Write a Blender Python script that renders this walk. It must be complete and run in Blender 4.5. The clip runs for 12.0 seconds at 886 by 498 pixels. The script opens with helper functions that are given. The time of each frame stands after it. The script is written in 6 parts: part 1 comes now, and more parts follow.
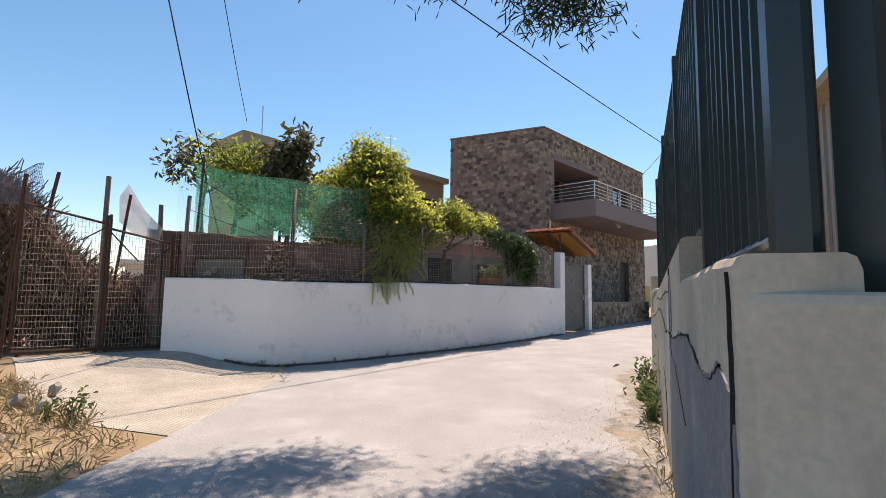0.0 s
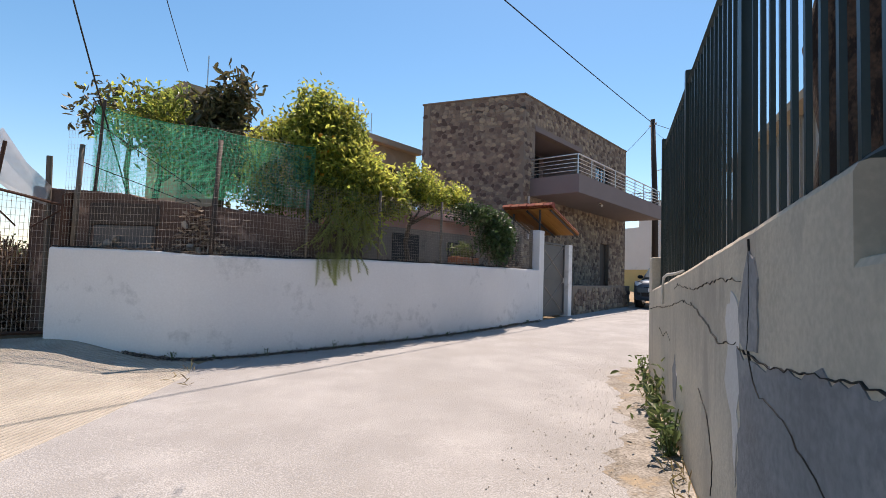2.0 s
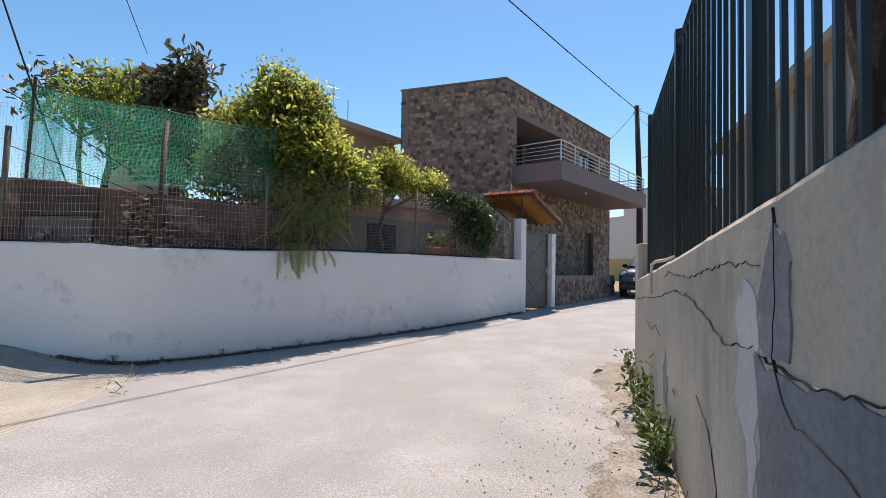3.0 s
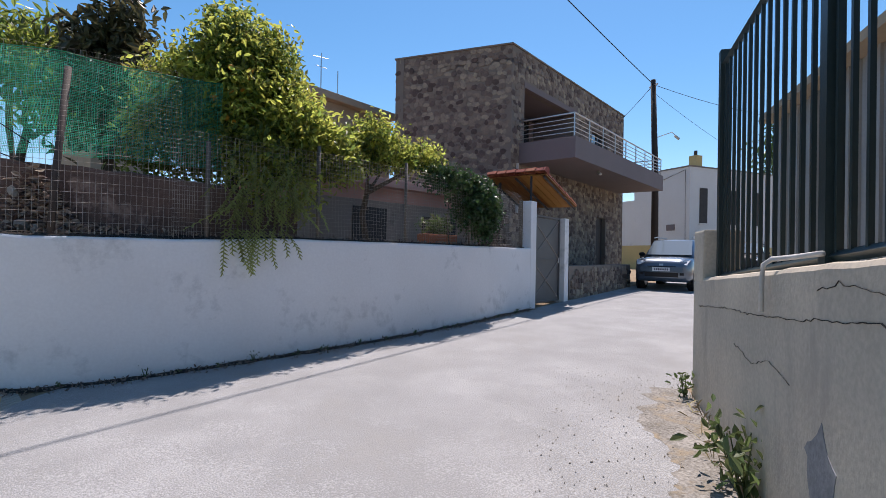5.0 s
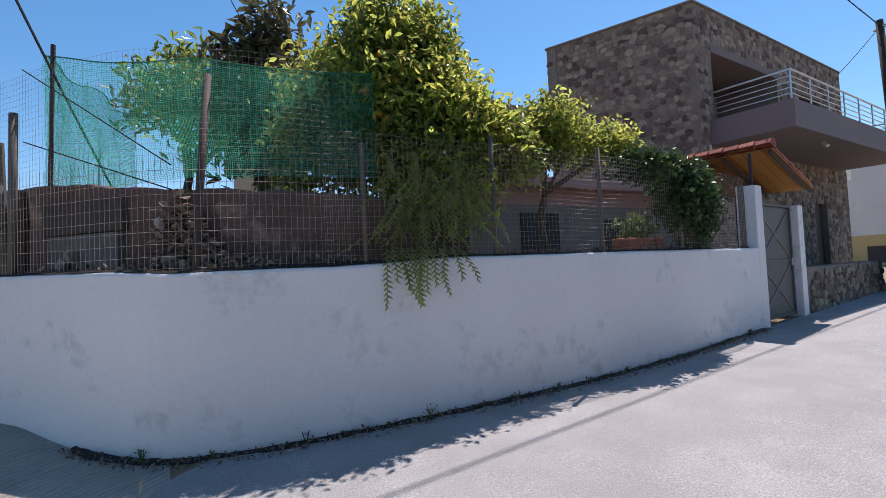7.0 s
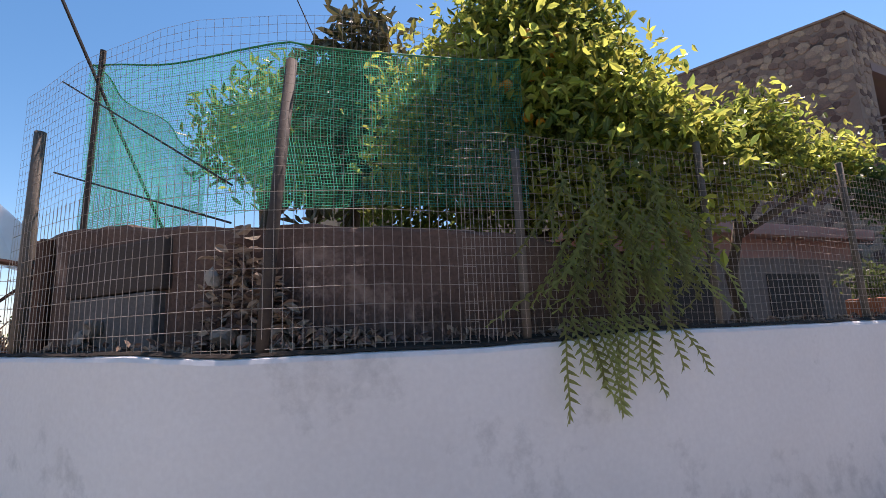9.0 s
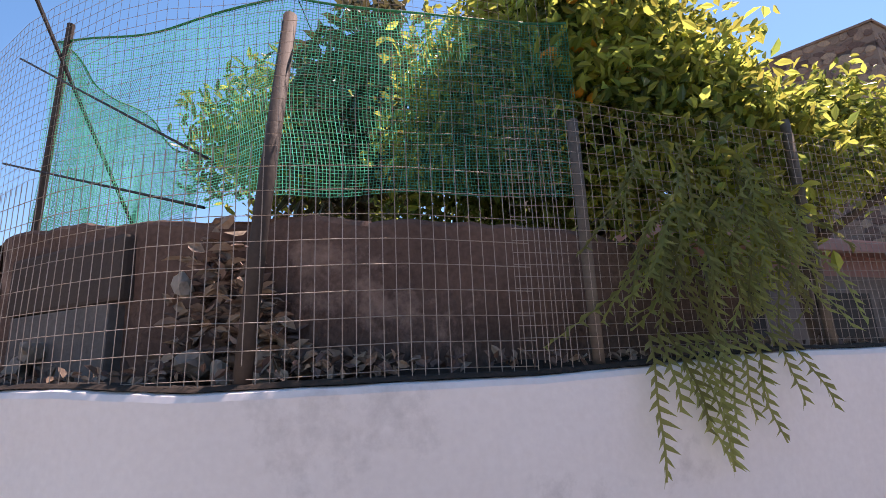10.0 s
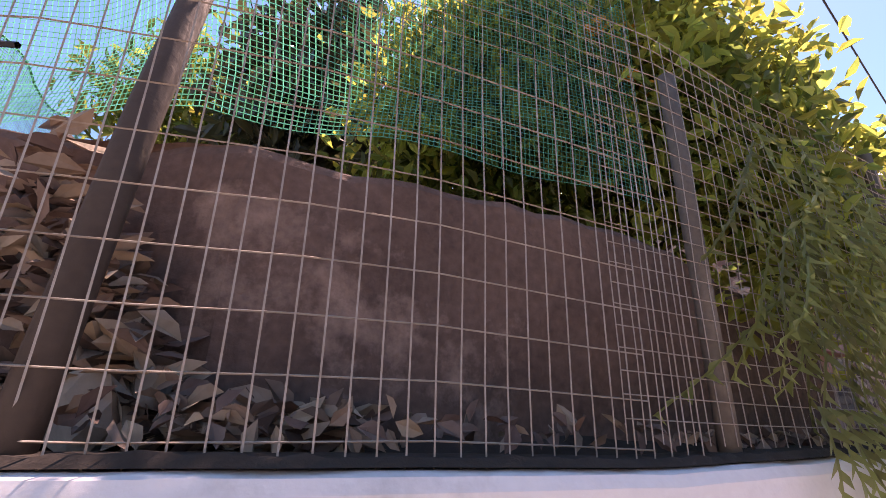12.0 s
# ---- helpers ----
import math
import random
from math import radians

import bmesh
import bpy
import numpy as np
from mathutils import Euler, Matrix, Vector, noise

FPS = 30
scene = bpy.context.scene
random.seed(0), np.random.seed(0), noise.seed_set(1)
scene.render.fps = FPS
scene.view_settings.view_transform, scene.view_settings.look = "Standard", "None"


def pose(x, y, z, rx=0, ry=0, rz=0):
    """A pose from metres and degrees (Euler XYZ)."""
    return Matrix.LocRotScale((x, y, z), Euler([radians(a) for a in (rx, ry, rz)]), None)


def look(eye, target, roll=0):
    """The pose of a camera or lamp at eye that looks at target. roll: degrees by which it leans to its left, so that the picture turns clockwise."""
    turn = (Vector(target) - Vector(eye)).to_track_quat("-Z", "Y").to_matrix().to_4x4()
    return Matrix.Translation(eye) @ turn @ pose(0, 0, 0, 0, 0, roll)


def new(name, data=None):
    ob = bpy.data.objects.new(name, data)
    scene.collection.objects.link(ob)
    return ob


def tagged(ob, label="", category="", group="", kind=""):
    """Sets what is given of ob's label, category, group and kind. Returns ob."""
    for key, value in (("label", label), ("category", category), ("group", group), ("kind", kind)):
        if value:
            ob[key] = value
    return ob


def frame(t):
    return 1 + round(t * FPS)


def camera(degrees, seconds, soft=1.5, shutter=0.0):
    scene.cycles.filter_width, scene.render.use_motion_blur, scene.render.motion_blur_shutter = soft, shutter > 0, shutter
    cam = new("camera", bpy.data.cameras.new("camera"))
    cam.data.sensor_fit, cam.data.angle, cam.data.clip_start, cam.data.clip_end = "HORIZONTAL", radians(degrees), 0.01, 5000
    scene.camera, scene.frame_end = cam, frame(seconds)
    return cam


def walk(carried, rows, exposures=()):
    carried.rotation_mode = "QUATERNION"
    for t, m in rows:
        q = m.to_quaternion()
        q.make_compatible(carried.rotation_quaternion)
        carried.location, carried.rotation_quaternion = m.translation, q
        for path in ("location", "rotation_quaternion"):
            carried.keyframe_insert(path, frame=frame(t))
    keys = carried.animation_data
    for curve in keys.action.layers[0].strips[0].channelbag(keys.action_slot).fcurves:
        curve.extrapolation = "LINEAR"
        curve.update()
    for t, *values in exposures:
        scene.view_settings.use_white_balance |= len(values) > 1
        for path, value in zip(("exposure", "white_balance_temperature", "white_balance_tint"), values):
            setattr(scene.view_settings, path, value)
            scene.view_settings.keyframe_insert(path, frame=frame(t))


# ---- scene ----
cam = camera(84.0, 12.0, soft=0.6)
PATH = [
    (0, (0.856, 0.26, 2.23), (1.905, 1.953, 2.415), 0.8),
    (0.5, (1.085, 0.604, 2.254), (2.172, 2.276, 2.404), 1.6),
    (1, (1.358, 0.901, 2.251), (2.484, 2.549, 2.377), 1.6),
    (1.5, (1.672, 1.231, 2.252), (2.76, 2.904, 2.369), 2.9),
    (2, (1.906, 1.45, 2.255), (3.04, 3.094, 2.36), 1.9),
    (2.5, (2.128, 1.539, 2.267), (3.322, 3.142, 2.342), 1.0),
    (3, (2.406, 1.79, 2.244), (3.586, 3.403, 2.318), 1.1),
    (5, (3.453, 3.056, 2.328), (4.628, 4.675, 2.345), 1.1),
    (5.5, (3.626, 3.388, 2.331), (4.782, 5.02, 2.328), 0.7),
    (6, (3.666, 3.756, 2.32), (4.553, 5.549, 2.332), -0.3),
    (6.5, (3.702, 4.263, 2.338), (4.43, 6.125, 2.389), -1.8),
    (7, (3.746, 4.715, 2.365), (4.407, 6.601, 2.444), -2.6),
    (7.5, (3.69, 5.19, 2.43), (4.255, 7.105, 2.545), -2.2),
    (9.5, (3.533, 6.913, 2.503), (3.935, 8.83, 2.908), -2.6),
    (10, (3.52, 7.23, 2.49), (3.92, 9.138, 2.938), -2.6),
    (10.5, (3.489, 7.536, 2.515), (3.887, 9.434, 3.006), -2.1),
    (11, (3.452, 7.809, 2.525), (3.943, 9.671, 3.067), -0.6),
    (11.5, (3.445, 8.023, 2.505), (4.049, 9.84, 3.08), 0.8),
    (12, (3.446, 8.239, 2.48), (4.144, 9.975, 3.187), 1.2),
]
EXPOSURES = [(0.0, 0.96, 7900, 25), (3.0, 0.82, 7200, 23), (5.5, 0.62, 6500, 22), (7.5, 0.70, 6600, 25), (9.5, 1.06, 7400, 34), (10.5, 1.40, 7900, 42), (12.0, 1.72, 8500, 52)]
walk(cam, [(t, look(eye, target, roll)) for t, eye, target, roll in PATH], EXPOSURES)

# ---- light ----
SUN_AZ, SUN_EL = 38.5, 63.0          # degrees from +x towards +y, and above the horizon
world = bpy.data.worlds.new("sky")
scene.world = world
world.use_nodes = True
_wn = world.node_tree
_sky = _wn.nodes.new("ShaderNodeTexSky")
_sky.sky_type = "NISHITA"
_sky.sun_disc = False
_sky.sun_elevation = radians(SUN_EL)
_sky.sun_rotation = radians(90.0 - SUN_AZ)
_sky.altitude = 100
_sky.air_density = 1.0
_sky.dust_density = 0.25
_sky.ozone_density = 3.0
_deep = _wn.nodes.new("ShaderNodeHueSaturation")  # clear, deep summer blue
_deep.inputs["Hue"].default_value, _deep.inputs["Saturation"].default_value = 0.488, 1.24
_wn.links.new(_sky.outputs[0], _deep.inputs["Color"])
_wn.links.new(_deep.outputs[0], _wn.nodes["Background"].inputs[0])
_wn.nodes["Background"].inputs[1].default_value = 0.1
sun_data = bpy.data.lights.new("sun", "SUN")
sun_data.energy, sun_data.angle, sun_data.color = 4.1, radians(0.53), (1.0, 0.96, 0.88)
sun = new("sun", sun_data)
sun.matrix_world = look((30 * math.cos(radians(SUN_AZ)), 30 * math.sin(radians(SUN_AZ)), 30 * math.tan(radians(SUN_EL))), (0, 0, 0))

# ---- materials ----
def material(name, base, other=None, scale=3.0, fine=40.0, rough=0.8, bump=0.2, metal=0.0, mix=0.5, spec=0.3, island=0.0, coat=0.0, stain=None, stain_scale=0.7, stain_low=0.55, stretch=None, stain_edge=0.1):
    m = bpy.data.materials.new(name)
    m.use_nodes = True
    nt = m.node_tree
    n, l = nt.nodes, nt.links
    b = n["Principled BSDF"]
    tc = n.new("ShaderNodeTexCoord")
    big, small = n.new("ShaderNodeTexNoise"), n.new("ShaderNodeTexNoise")
    big.inputs["Scale"].default_value, big.inputs["Detail"].default_value = scale, 6
    small.inputs["Scale"].default_value, small.inputs["Detail"].default_value = fine, 8
    for q in (big, small):
        l.new(tc.outputs["Object"], q.inputs["Vector"])
    add = n.new("ShaderNodeMath")
    add.operation = "MULTIPLY_ADD"
    add.inputs[1].default_value = 0.6
    l.new(small.outputs["Fac"], add.inputs[0])
    half = n.new("ShaderNodeMath")
    half.operation = "MULTIPLY"
    half.inputs[1].default_value = 0.6
    l.new(big.outputs["Fac"], half.inputs[0])
    l.new(half.outputs[0], add.inputs[2])
    ramp = n.new("ShaderNodeMapRange")
    ramp.inputs[1].default_value, ramp.inputs[2].default_value = 0.6 - 0.28 * mix - 0.12, 0.6 + 0.28 * mix + 0.02
    l.new(add.outputs[0], ramp.inputs[0])
    cm = n.new("ShaderNodeMix")
    cm.data_type = "RGBA"
    cm.inputs[6].default_value = (*base, 1)
    cm.inputs[7].default_value = (*(other or [c * 0.75 for c in base]), 1)
    l.new(ramp.outputs[0], cm.inputs[0])
    colour = cm.outputs[2]
    if stain:
        st = n.new("ShaderNodeTexNoise")
        st.inputs["Scale"].default_value, st.inputs["Detail"].default_value, st.inputs["Roughness"].default_value = stain_scale, 9, 0.68
        if stretch:
            mp = n.new("ShaderNodeMapping")
            mp.inputs["Scale"].default_value = stretch
            l.new(tc.outputs["Object"], mp.inputs["Vector"])
            l.new(mp.outputs[0], st.inputs["Vector"])
        else:
            l.new(tc.outputs["Object"], st.inputs["Vector"])
        sr = n.new("ShaderNodeMapRange")
        sr.inputs[1].default_value, sr.inputs[2].default_value = stain_low, stain_low + stain_edge
        l.new(st.outputs["Fac"], sr.inputs[0])
        sm = n.new("ShaderNodeMix")
        sm.data_type = "RGBA"
        l.new(sr.outputs[0], sm.inputs[0])
        l.new(colour, sm.inputs[6])
        sm.inputs[7].default_value = (*stain, 1)
        colour = sm.outputs[2]
    if island:
        geo, oi = n.new("ShaderNodeNewGeometry"), n.new("ShaderNodeObjectInfo")
        ad = n.new("ShaderNodeMath")
        l.new(geo.outputs["Random Per Island"], ad.inputs[0])
        l.new(oi.outputs["Random"], ad.inputs[1])
        fr = n.new("ShaderNodeMath")
        fr.operation = "FRACT"
        l.new(ad.outputs[0], fr.inputs[0])
        mr = n.new("ShaderNodeMapRange")
        mr.inputs[3].default_value, mr.inputs[4].default_value = 1 - island, 1 + island
        l.new(fr.outputs[0], mr.inputs[0])
        hs = n.new("ShaderNodeHueSaturation")
        l.new(mr.outputs[0], hs.inputs["Value"])
        mh = n.new("ShaderNodeMapRange")
        mh.inputs[3].default_value, mh.inputs[4].default_value = 0.5 - island * 0.05, 0.5 + island * 0.05
        l.new(fr.outputs[0], mh.inputs[0])
        l.new(mh.outputs[0], hs.inputs["Hue"])
        l.new(colour, hs.inputs["Color"])
        colour = hs.outputs[0]
    l.new(colour, b.inputs["Base Color"])
    b.inputs["Roughness"].default_value = rough
    b.inputs["Metallic"].default_value = metal
    b.inputs["Specular IOR Level"].default_value = spec
    b.inputs["Coat Weight"].default_value = coat
    if bump:
        bp = n.new("ShaderNodeBump")
        bp.inputs["Strength"].default_value, bp.inputs["Distance"].default_value = bump, 0.01
        l.new(add.outputs[0], bp.inputs["Height"])
        l.new(bp.outputs[0], b.inputs["Normal"])
    return m


def leaf_material(name, base, other, rough=0.45, through_light=0.35):
    m = material(name, base, other, 1.5, 9, rough, 0.0, island=0.35, spec=0.45)
    nt = m.node_tree
    b = nt.nodes["Principled BSDF"]
    out = nt.nodes["Material Output"]
    tr = nt.nodes.new("ShaderNodeBsdfTranslucent")
    mx = nt.nodes.new("ShaderNodeMixShader")
    mx.inputs[0].default_value = through_light
    src = b.inputs["Base Color"].links[0].from_socket
    hs = nt.nodes.new("ShaderNodeHueSaturation")
    hs.inputs["Value"].default_value, hs.inputs["Hue"].default_value, hs.inputs["Saturation"].default_value = 2.0, 0.485, 0.95
    nt.links.new(src, hs.inputs["Color"])
    nt.links.new(hs.outputs[0], tr.inputs["Color"])
    nt.links.new(b.outputs[0], mx.inputs[1])
    nt.links.new(tr.outputs[0], mx.inputs[2])
    nt.links.new(mx.outputs[0], out.inputs["Surface"])
    return m


def glass_material(name, tint, rough=0.03):
    m = material(name, tint, tint, 1, 5, rough, 0.0, spec=0.8, coat=1.0)
    return m


ASPHALT = material("worn_asphalt", (0.40, 0.398, 0.392), (0.245, 0.243, 0.238), 1.6, 95, 0.9, 1.0, mix=0.16, stain=(0.285, 0.278, 0.265), stain_scale=0.8, stain_low=0.55, stain_edge=0.2)
GRAVEL = material("gravelly_edge", (0.37, 0.345, 0.31), (0.13, 0.118, 0.10), 4, 48, 0.95, 1.0, mix=0.3, stain=(0.30, 0.24, 0.165), stain_scale=2.0, stain_low=0.52, stain_edge=0.1)
for _q in ASPHALT.node_tree.nodes:
    if _q.bl_idname == "ShaderNodeMath" and _q.operation == "MULTIPLY":
        _q.inputs[1].default_value = 0.34
    if _q.bl_idname == "ShaderNodeMath" and _q.operation == "MULTIPLY_ADD":
        _q.inputs[1].default_value = 0.86
SLAB = material("broom_concrete", (0.50, 0.465, 0.40), (0.36, 0.33, 0.28), 2.2, 110, 0.9, 0.7, mix=0.3, stain=(0.33, 0.30, 0.245), stain_scale=1.6, stain_low=0.57, stain_edge=0.15)
_sn = SLAB.node_tree
_wv, _ad = _sn.nodes.new("ShaderNodeTexWave"), _sn.nodes.new("ShaderNodeMath")
_wm = _sn.nodes.new("ShaderNodeMapping")
_wm.inputs["Rotation"].default_value = (0, 0, radians(38))
_wv.inputs["Scale"].default_value, _wv.inputs["Distortion"].default_value, _wv.inputs["Detail"].default_value = 5.5, 1.2, 2
_bp = [q for q in _sn.nodes if q.bl_idname == "ShaderNodeBump"][0]
_bp.inputs["Strength"].default_value, _bp.inputs["Distance"].default_value = 1.0, 0.018
_sn.links.new([q for q in _sn.nodes if q.bl_idname == "ShaderNodeTexCoord"][0].outputs["Object"], _wm.inputs[0])
_sn.links.new(_wm.outputs[0], _wv.inputs["Vector"])
_sn.links.new(_bp.inputs["Height"].links[0].from_socket, _ad.inputs[0])
_sn.links.new(_wv.outputs["Fac"], _ad.inputs[1])
_sn.links.new(_ad.outputs[0], _bp.inputs["Height"])
# stripes also tint the colour, standing in for light and shade in grooves
_gr, _gm = _sn.nodes.new("ShaderNodeMapRange"), _sn.nodes.new("ShaderNodeHueSaturation")
_gr.inputs[3].default_value, _gr.inputs[4].default_value = 0.9, 1.03
_sn.links.new(_wv.outputs["Fac"], _gr.inputs[0])
_sn.links.new(_gr.outputs[0], _gm.inputs["Value"])
_sb = _sn.nodes["Principled BSDF"]
_sn.links.new(_sb.inputs["Base Color"].links[0].from_socket, _gm.inputs["Color"])
_sn.links.new(_gm.outputs[0], _sb.inputs["Base Color"])
DIRT = material("dry_earth", (0.30, 0.225, 0.14), (0.20, 0.145, 0.09), 1.6, 60, 0.95, 0.8, mix=0.9, stain=(0.36, 0.29, 0.17), stain_scale=2.2)
WHITE = material("whitewash", (0.84, 0.82, 0.81), (0.76, 0.74, 0.73), 1.3, 35, 0.85, 0.35, mix=0.5, stain=(0.52, 0.51, 0.50), stain_scale=1.9, stain_low=0.56, stain_edge=0.16)
CREAM = material("cream_render", (0.57, 0.505, 0.405), (0.42, 0.375, 0.305), 2.0, 38, 0.9, 0.35, mix=0.4, stain=(0.37, 0.325, 0.27), stain_scale=2.4, stain_low=0.50, stretch=(1, 1, 0.35), stain_edge=0.14)
PATCH = material("cement_patch", (0.26, 0.265, 0.275), (0.165, 0.17, 0.18), 2.2, 30, 0.85, 0.4, mix=0.4, stain=(0.33, 0.33, 0.33), stain_scale=1.2, stain_low=0.58)
PLASTER = material("pale_patch", (0.60, 0.58, 0.56), (0.5, 0.48, 0.46), 2, 40, 0.9, 0.4, mix=0.7)
CRACK = material("crack_dark", (0.04, 0.035, 0.03), (0.02, 0.02, 0.02), 5, 40, 0.95, 0.0)
MORTAR = material("house_mortar", (0.245, 0.205, 0.17), (0.17, 0.145, 0.125), 3, 60, 0.95, 0.5, mix=0.8)
STONE = material("rubble_stone", (0.30, 0.225, 0.165), (0.15, 0.125, 0.11), 7, 45, 0.9, 0.8, mix=0.5, island=0.55)
TAUPE = material("taupe_render", (0.21, 0.175, 0.175), (0.18, 0.15, 0.15), 1, 40, 0.85, 0.2, mix=0.5)
STEEL = material("brushed_steel", (0.6, 0.6, 0.6), (0.5, 0.5, 0.5), 4, 60, 0.35, 0.0, metal=0.9)
GALV = material("galvanised_wire", (0.46, 0.42, 0.38), (0.32, 0.26, 0.21), 6, 60, 0.6, 0.0, metal=0.35)
RUST = material("rusty_steel", (0.12, 0.055, 0.035), (0.07, 0.04, 0.03), 6, 60, 0.75, 0.4, metal=0.2, mix=0.9)
DARKPOST = material("old_dark_post", (0.05, 0.04, 0.036), (0.085, 0.066, 0.056), 4, 50, 0.8, 0.4, mix=0.8)
GREYPOST = material("weathered_post", (0.20, 0.17, 0.14), (0.12, 0.10, 0.085), 4, 50, 0.85, 0.5, mix=0.8)
FENCE = material("dark_green_paint", (0.012, 0.026, 0.026), (0.02, 0.034, 0.034), 5, 60, 0.38, 0.1, spec=0.5)
SHEET = material("grey_sheet", (0.37, 0.37, 0.35), (0.29, 0.29, 0.275), 1.2, 25, 0.6, 0.2, mix=0.7)
BROWNWALL = material("brown_earth_render", (0.20, 0.128, 0.102), (0.095, 0.062, 0.052), 3.0, 40, 0.95, 1.0, mix=0.6, stain=(0.31, 0.215, 0.175), stain_scale=1.6, stain_low=0.55)
GREYBLOCK = material("grey_block", (0.19, 0.18, 0.175), (0.10, 0.097, 0.094), 5, 45, 0.95, 0.6, mix=0.9)
TILE = material("clay_tile", (0.42, 0.13, 0.075), (0.32, 0.09, 0.055), 4, 50, 0.75, 0.3, island=0.25)
PINEWOOD = material("varnished_pine", (0.42, 0.19, 0.055), (0.33, 0.14, 0.04), 3, 30, 0.5, 0.2, island=0.15)
PINK = material("faded_pink_render", (0.50, 0.27, 0.22), (0.42, 0.24, 0.2), 1.2, 30, 0.9, 0.3, mix=0.8, stain=(0.4, 0.33, 0.28), stain_scale=1.2, stain_low=0.6)
DULL = material("dull_house_render", (0.30, 0.245, 0.205), (0.22, 0.18, 0.155), 1.2, 30, 0.9, 0.3, mix=0.8, stain=(0.17, 0.14, 0.12), stain_scale=1.4, stain_low=0.55)
BEIGE = material("beige_render", (0.40, 0.33, 0.23), (0.32, 0.26, 0.19), 1.0, 20, 0.9, 0.3, mix=0.8)
WHITEHOUSE = material("far_white_render", (0.70, 0.68, 0.66), (0.60, 0.58, 0.56), 0.8, 15, 0.9, 0.3, mix=0.8, stain=(0.45, 0.43, 0.42), stain_scale=1.1, stain_low=0.63)
OCHRE = material("ochre_render", (0.58, 0.44, 0.2), (0.5, 0.37, 0.17), 1.0, 20, 0.9, 0.3)
DARKWOOD = material("dark_shutter", (0.055, 0.045, 0.042), (0.035, 0.03, 0.03), 5, 40, 0.6, 0.2)
GATEGREY = material("grey_gate_paint", (0.13, 0.125, 0.12), (0.09, 0.088, 0.086), 3, 30, 0.55, 0.1, mix=0.7)
POLEWOOD = material("tarred_pole", (0.05, 0.038, 0.032), (0.032, 0.026, 0.023), 3, 50, 0.85, 0.4, mix=0.8)
CABLE = material("black_cable", (0.015, 0.015, 0.017), (0.02, 0.02, 0.02), 3, 20, 0.6, 0.0)
BARK = material("grey_bark", (0.16, 0.12, 0.09), (0.085, 0.065, 0.05), 6, 40, 0.95, 1.0, mix=0.9)
PINEBARK = material("pine_bark", (0.15, 0.09, 0.065), (0.05, 0.036, 0.03), 14, 50, 0.95, 1.0, mix=0.5, stain=(0.03, 0.022, 0.02), stain_scale=9.0, stain_low=0.5, stretch=(1, 1, 0.3), stain_edge=0.05)
NET = leaf_material("green_net", (0.012, 0.26, 0.18), (0.022, 0.31, 0.21), 0.5, 0.5)
BLUENET = material("faded_blue_net", (0.12, 0.16, 0.24), (0.09, 0.11, 0.16), 2, 20, 0.7, 0.0)
SHEETING = leaf_material("torn_plastic", (0.5, 0.48, 0.47), (0.42, 0.40, 0.40), 0.5, 0.5)
_sh = SHEETING.node_tree
_clear, _half = _sh.nodes.new("ShaderNodeBsdfTransparent"), _sh.nodes.new("ShaderNodeMixShader")
_half.inputs[0].default_value = 0.45
_sh.links.new(_sh.nodes["Material Output"].inputs["Surface"].links[0].from_socket, _half.inputs[1])
_sh.links.new(_clear.outputs[0], _half.inputs[2])
_sh.links.new(_half.outputs[0], _sh.nodes["Material Output"].inputs["Surface"])
TWIG = material("dry_brush", (0.24, 0.165, 0.12), (0.12, 0.082, 0.06), 4, 40, 0.95, 0.3, island=0.5)
DEADLEAF = material("dead_leaves", (0.30, 0.225, 0.18), (0.18, 0.125, 0.10), 4, 30, 0.85, 0.3, island=0.5)
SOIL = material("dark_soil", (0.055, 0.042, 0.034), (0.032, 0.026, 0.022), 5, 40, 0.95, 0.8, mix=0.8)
STRAW = material("dry_grass", (0.46, 0.37, 0.21), (0.34, 0.26, 0.14), 4, 30, 0.95, 0.0, island=0.4)
ROCK = material("pale_rock", (0.38, 0.34, 0.29), (0.27, 0.24, 0.2), 5, 40, 0.95, 0.6, mix=0.8, island=0.2)
CITRUS = leaf_material("citrus_leaf", (0.13, 0.17, 0.03), (0.07, 0.105, 0.021), 0.34, 0.58)
YOUNG = leaf_material("young_citrus_leaf", (0.30, 0.32, 0.05), (0.18, 0.21, 0.036), 0.34, 0.62)
LOQUAT = leaf_material("dark_broad_leaf", (0.055, 0.065, 0.030), (0.08, 0.07, 0.03), 0.4, 0.25)
IVY = leaf_material("ivy_leaf", (0.026, 0.062, 0.018), (0.045, 0.085, 0.022), 0.42, 0.2)
VINE = leaf_material("fern_cactus_leaf", (0.22, 0.24, 0.075), (0.14, 0.17, 0.055), 0.4, 0.62)
NEEDLE = leaf_material("pine_needles", (0.045, 0.065, 0.03), (0.03, 0.045, 0.022), 0.6, 0.15)
WEED = leaf_material("weed_leaf", (0.06, 0.10, 0.03), (0.09, 0.12, 0.04), 0.5, 0.3)
FRUIT = material("orange_fruit", (0.65, 0.30, 0.03), (0.6, 0.24, 0.02), 3, 60, 0.5, 0.2)
CARPAINT = material("steel_blue_paint", (0.12, 0.15, 0.19), (0.11, 0.14, 0.18), 1, 5, 0.3, 0.0, metal=0.6, coat=1.0)
BLACKPLASTIC = material("black_plastic", (0.018, 0.018, 0.02), (0.025, 0.025, 0.027), 3, 50, 0.6, 0.1)
RUBBER = material("tyre_rubber", (0.02, 0.02, 0.021), (0.028, 0.028, 0.028), 3, 50, 0.9, 0.2)
ALLOY = material("alloy_wheel", (0.45, 0.46, 0.48), (0.4, 0.4, 0.42), 3, 20, 0.35, 0.0, metal=0.8)
GLASS = glass_material("dark_glass", (0.035, 0.045, 0.055))
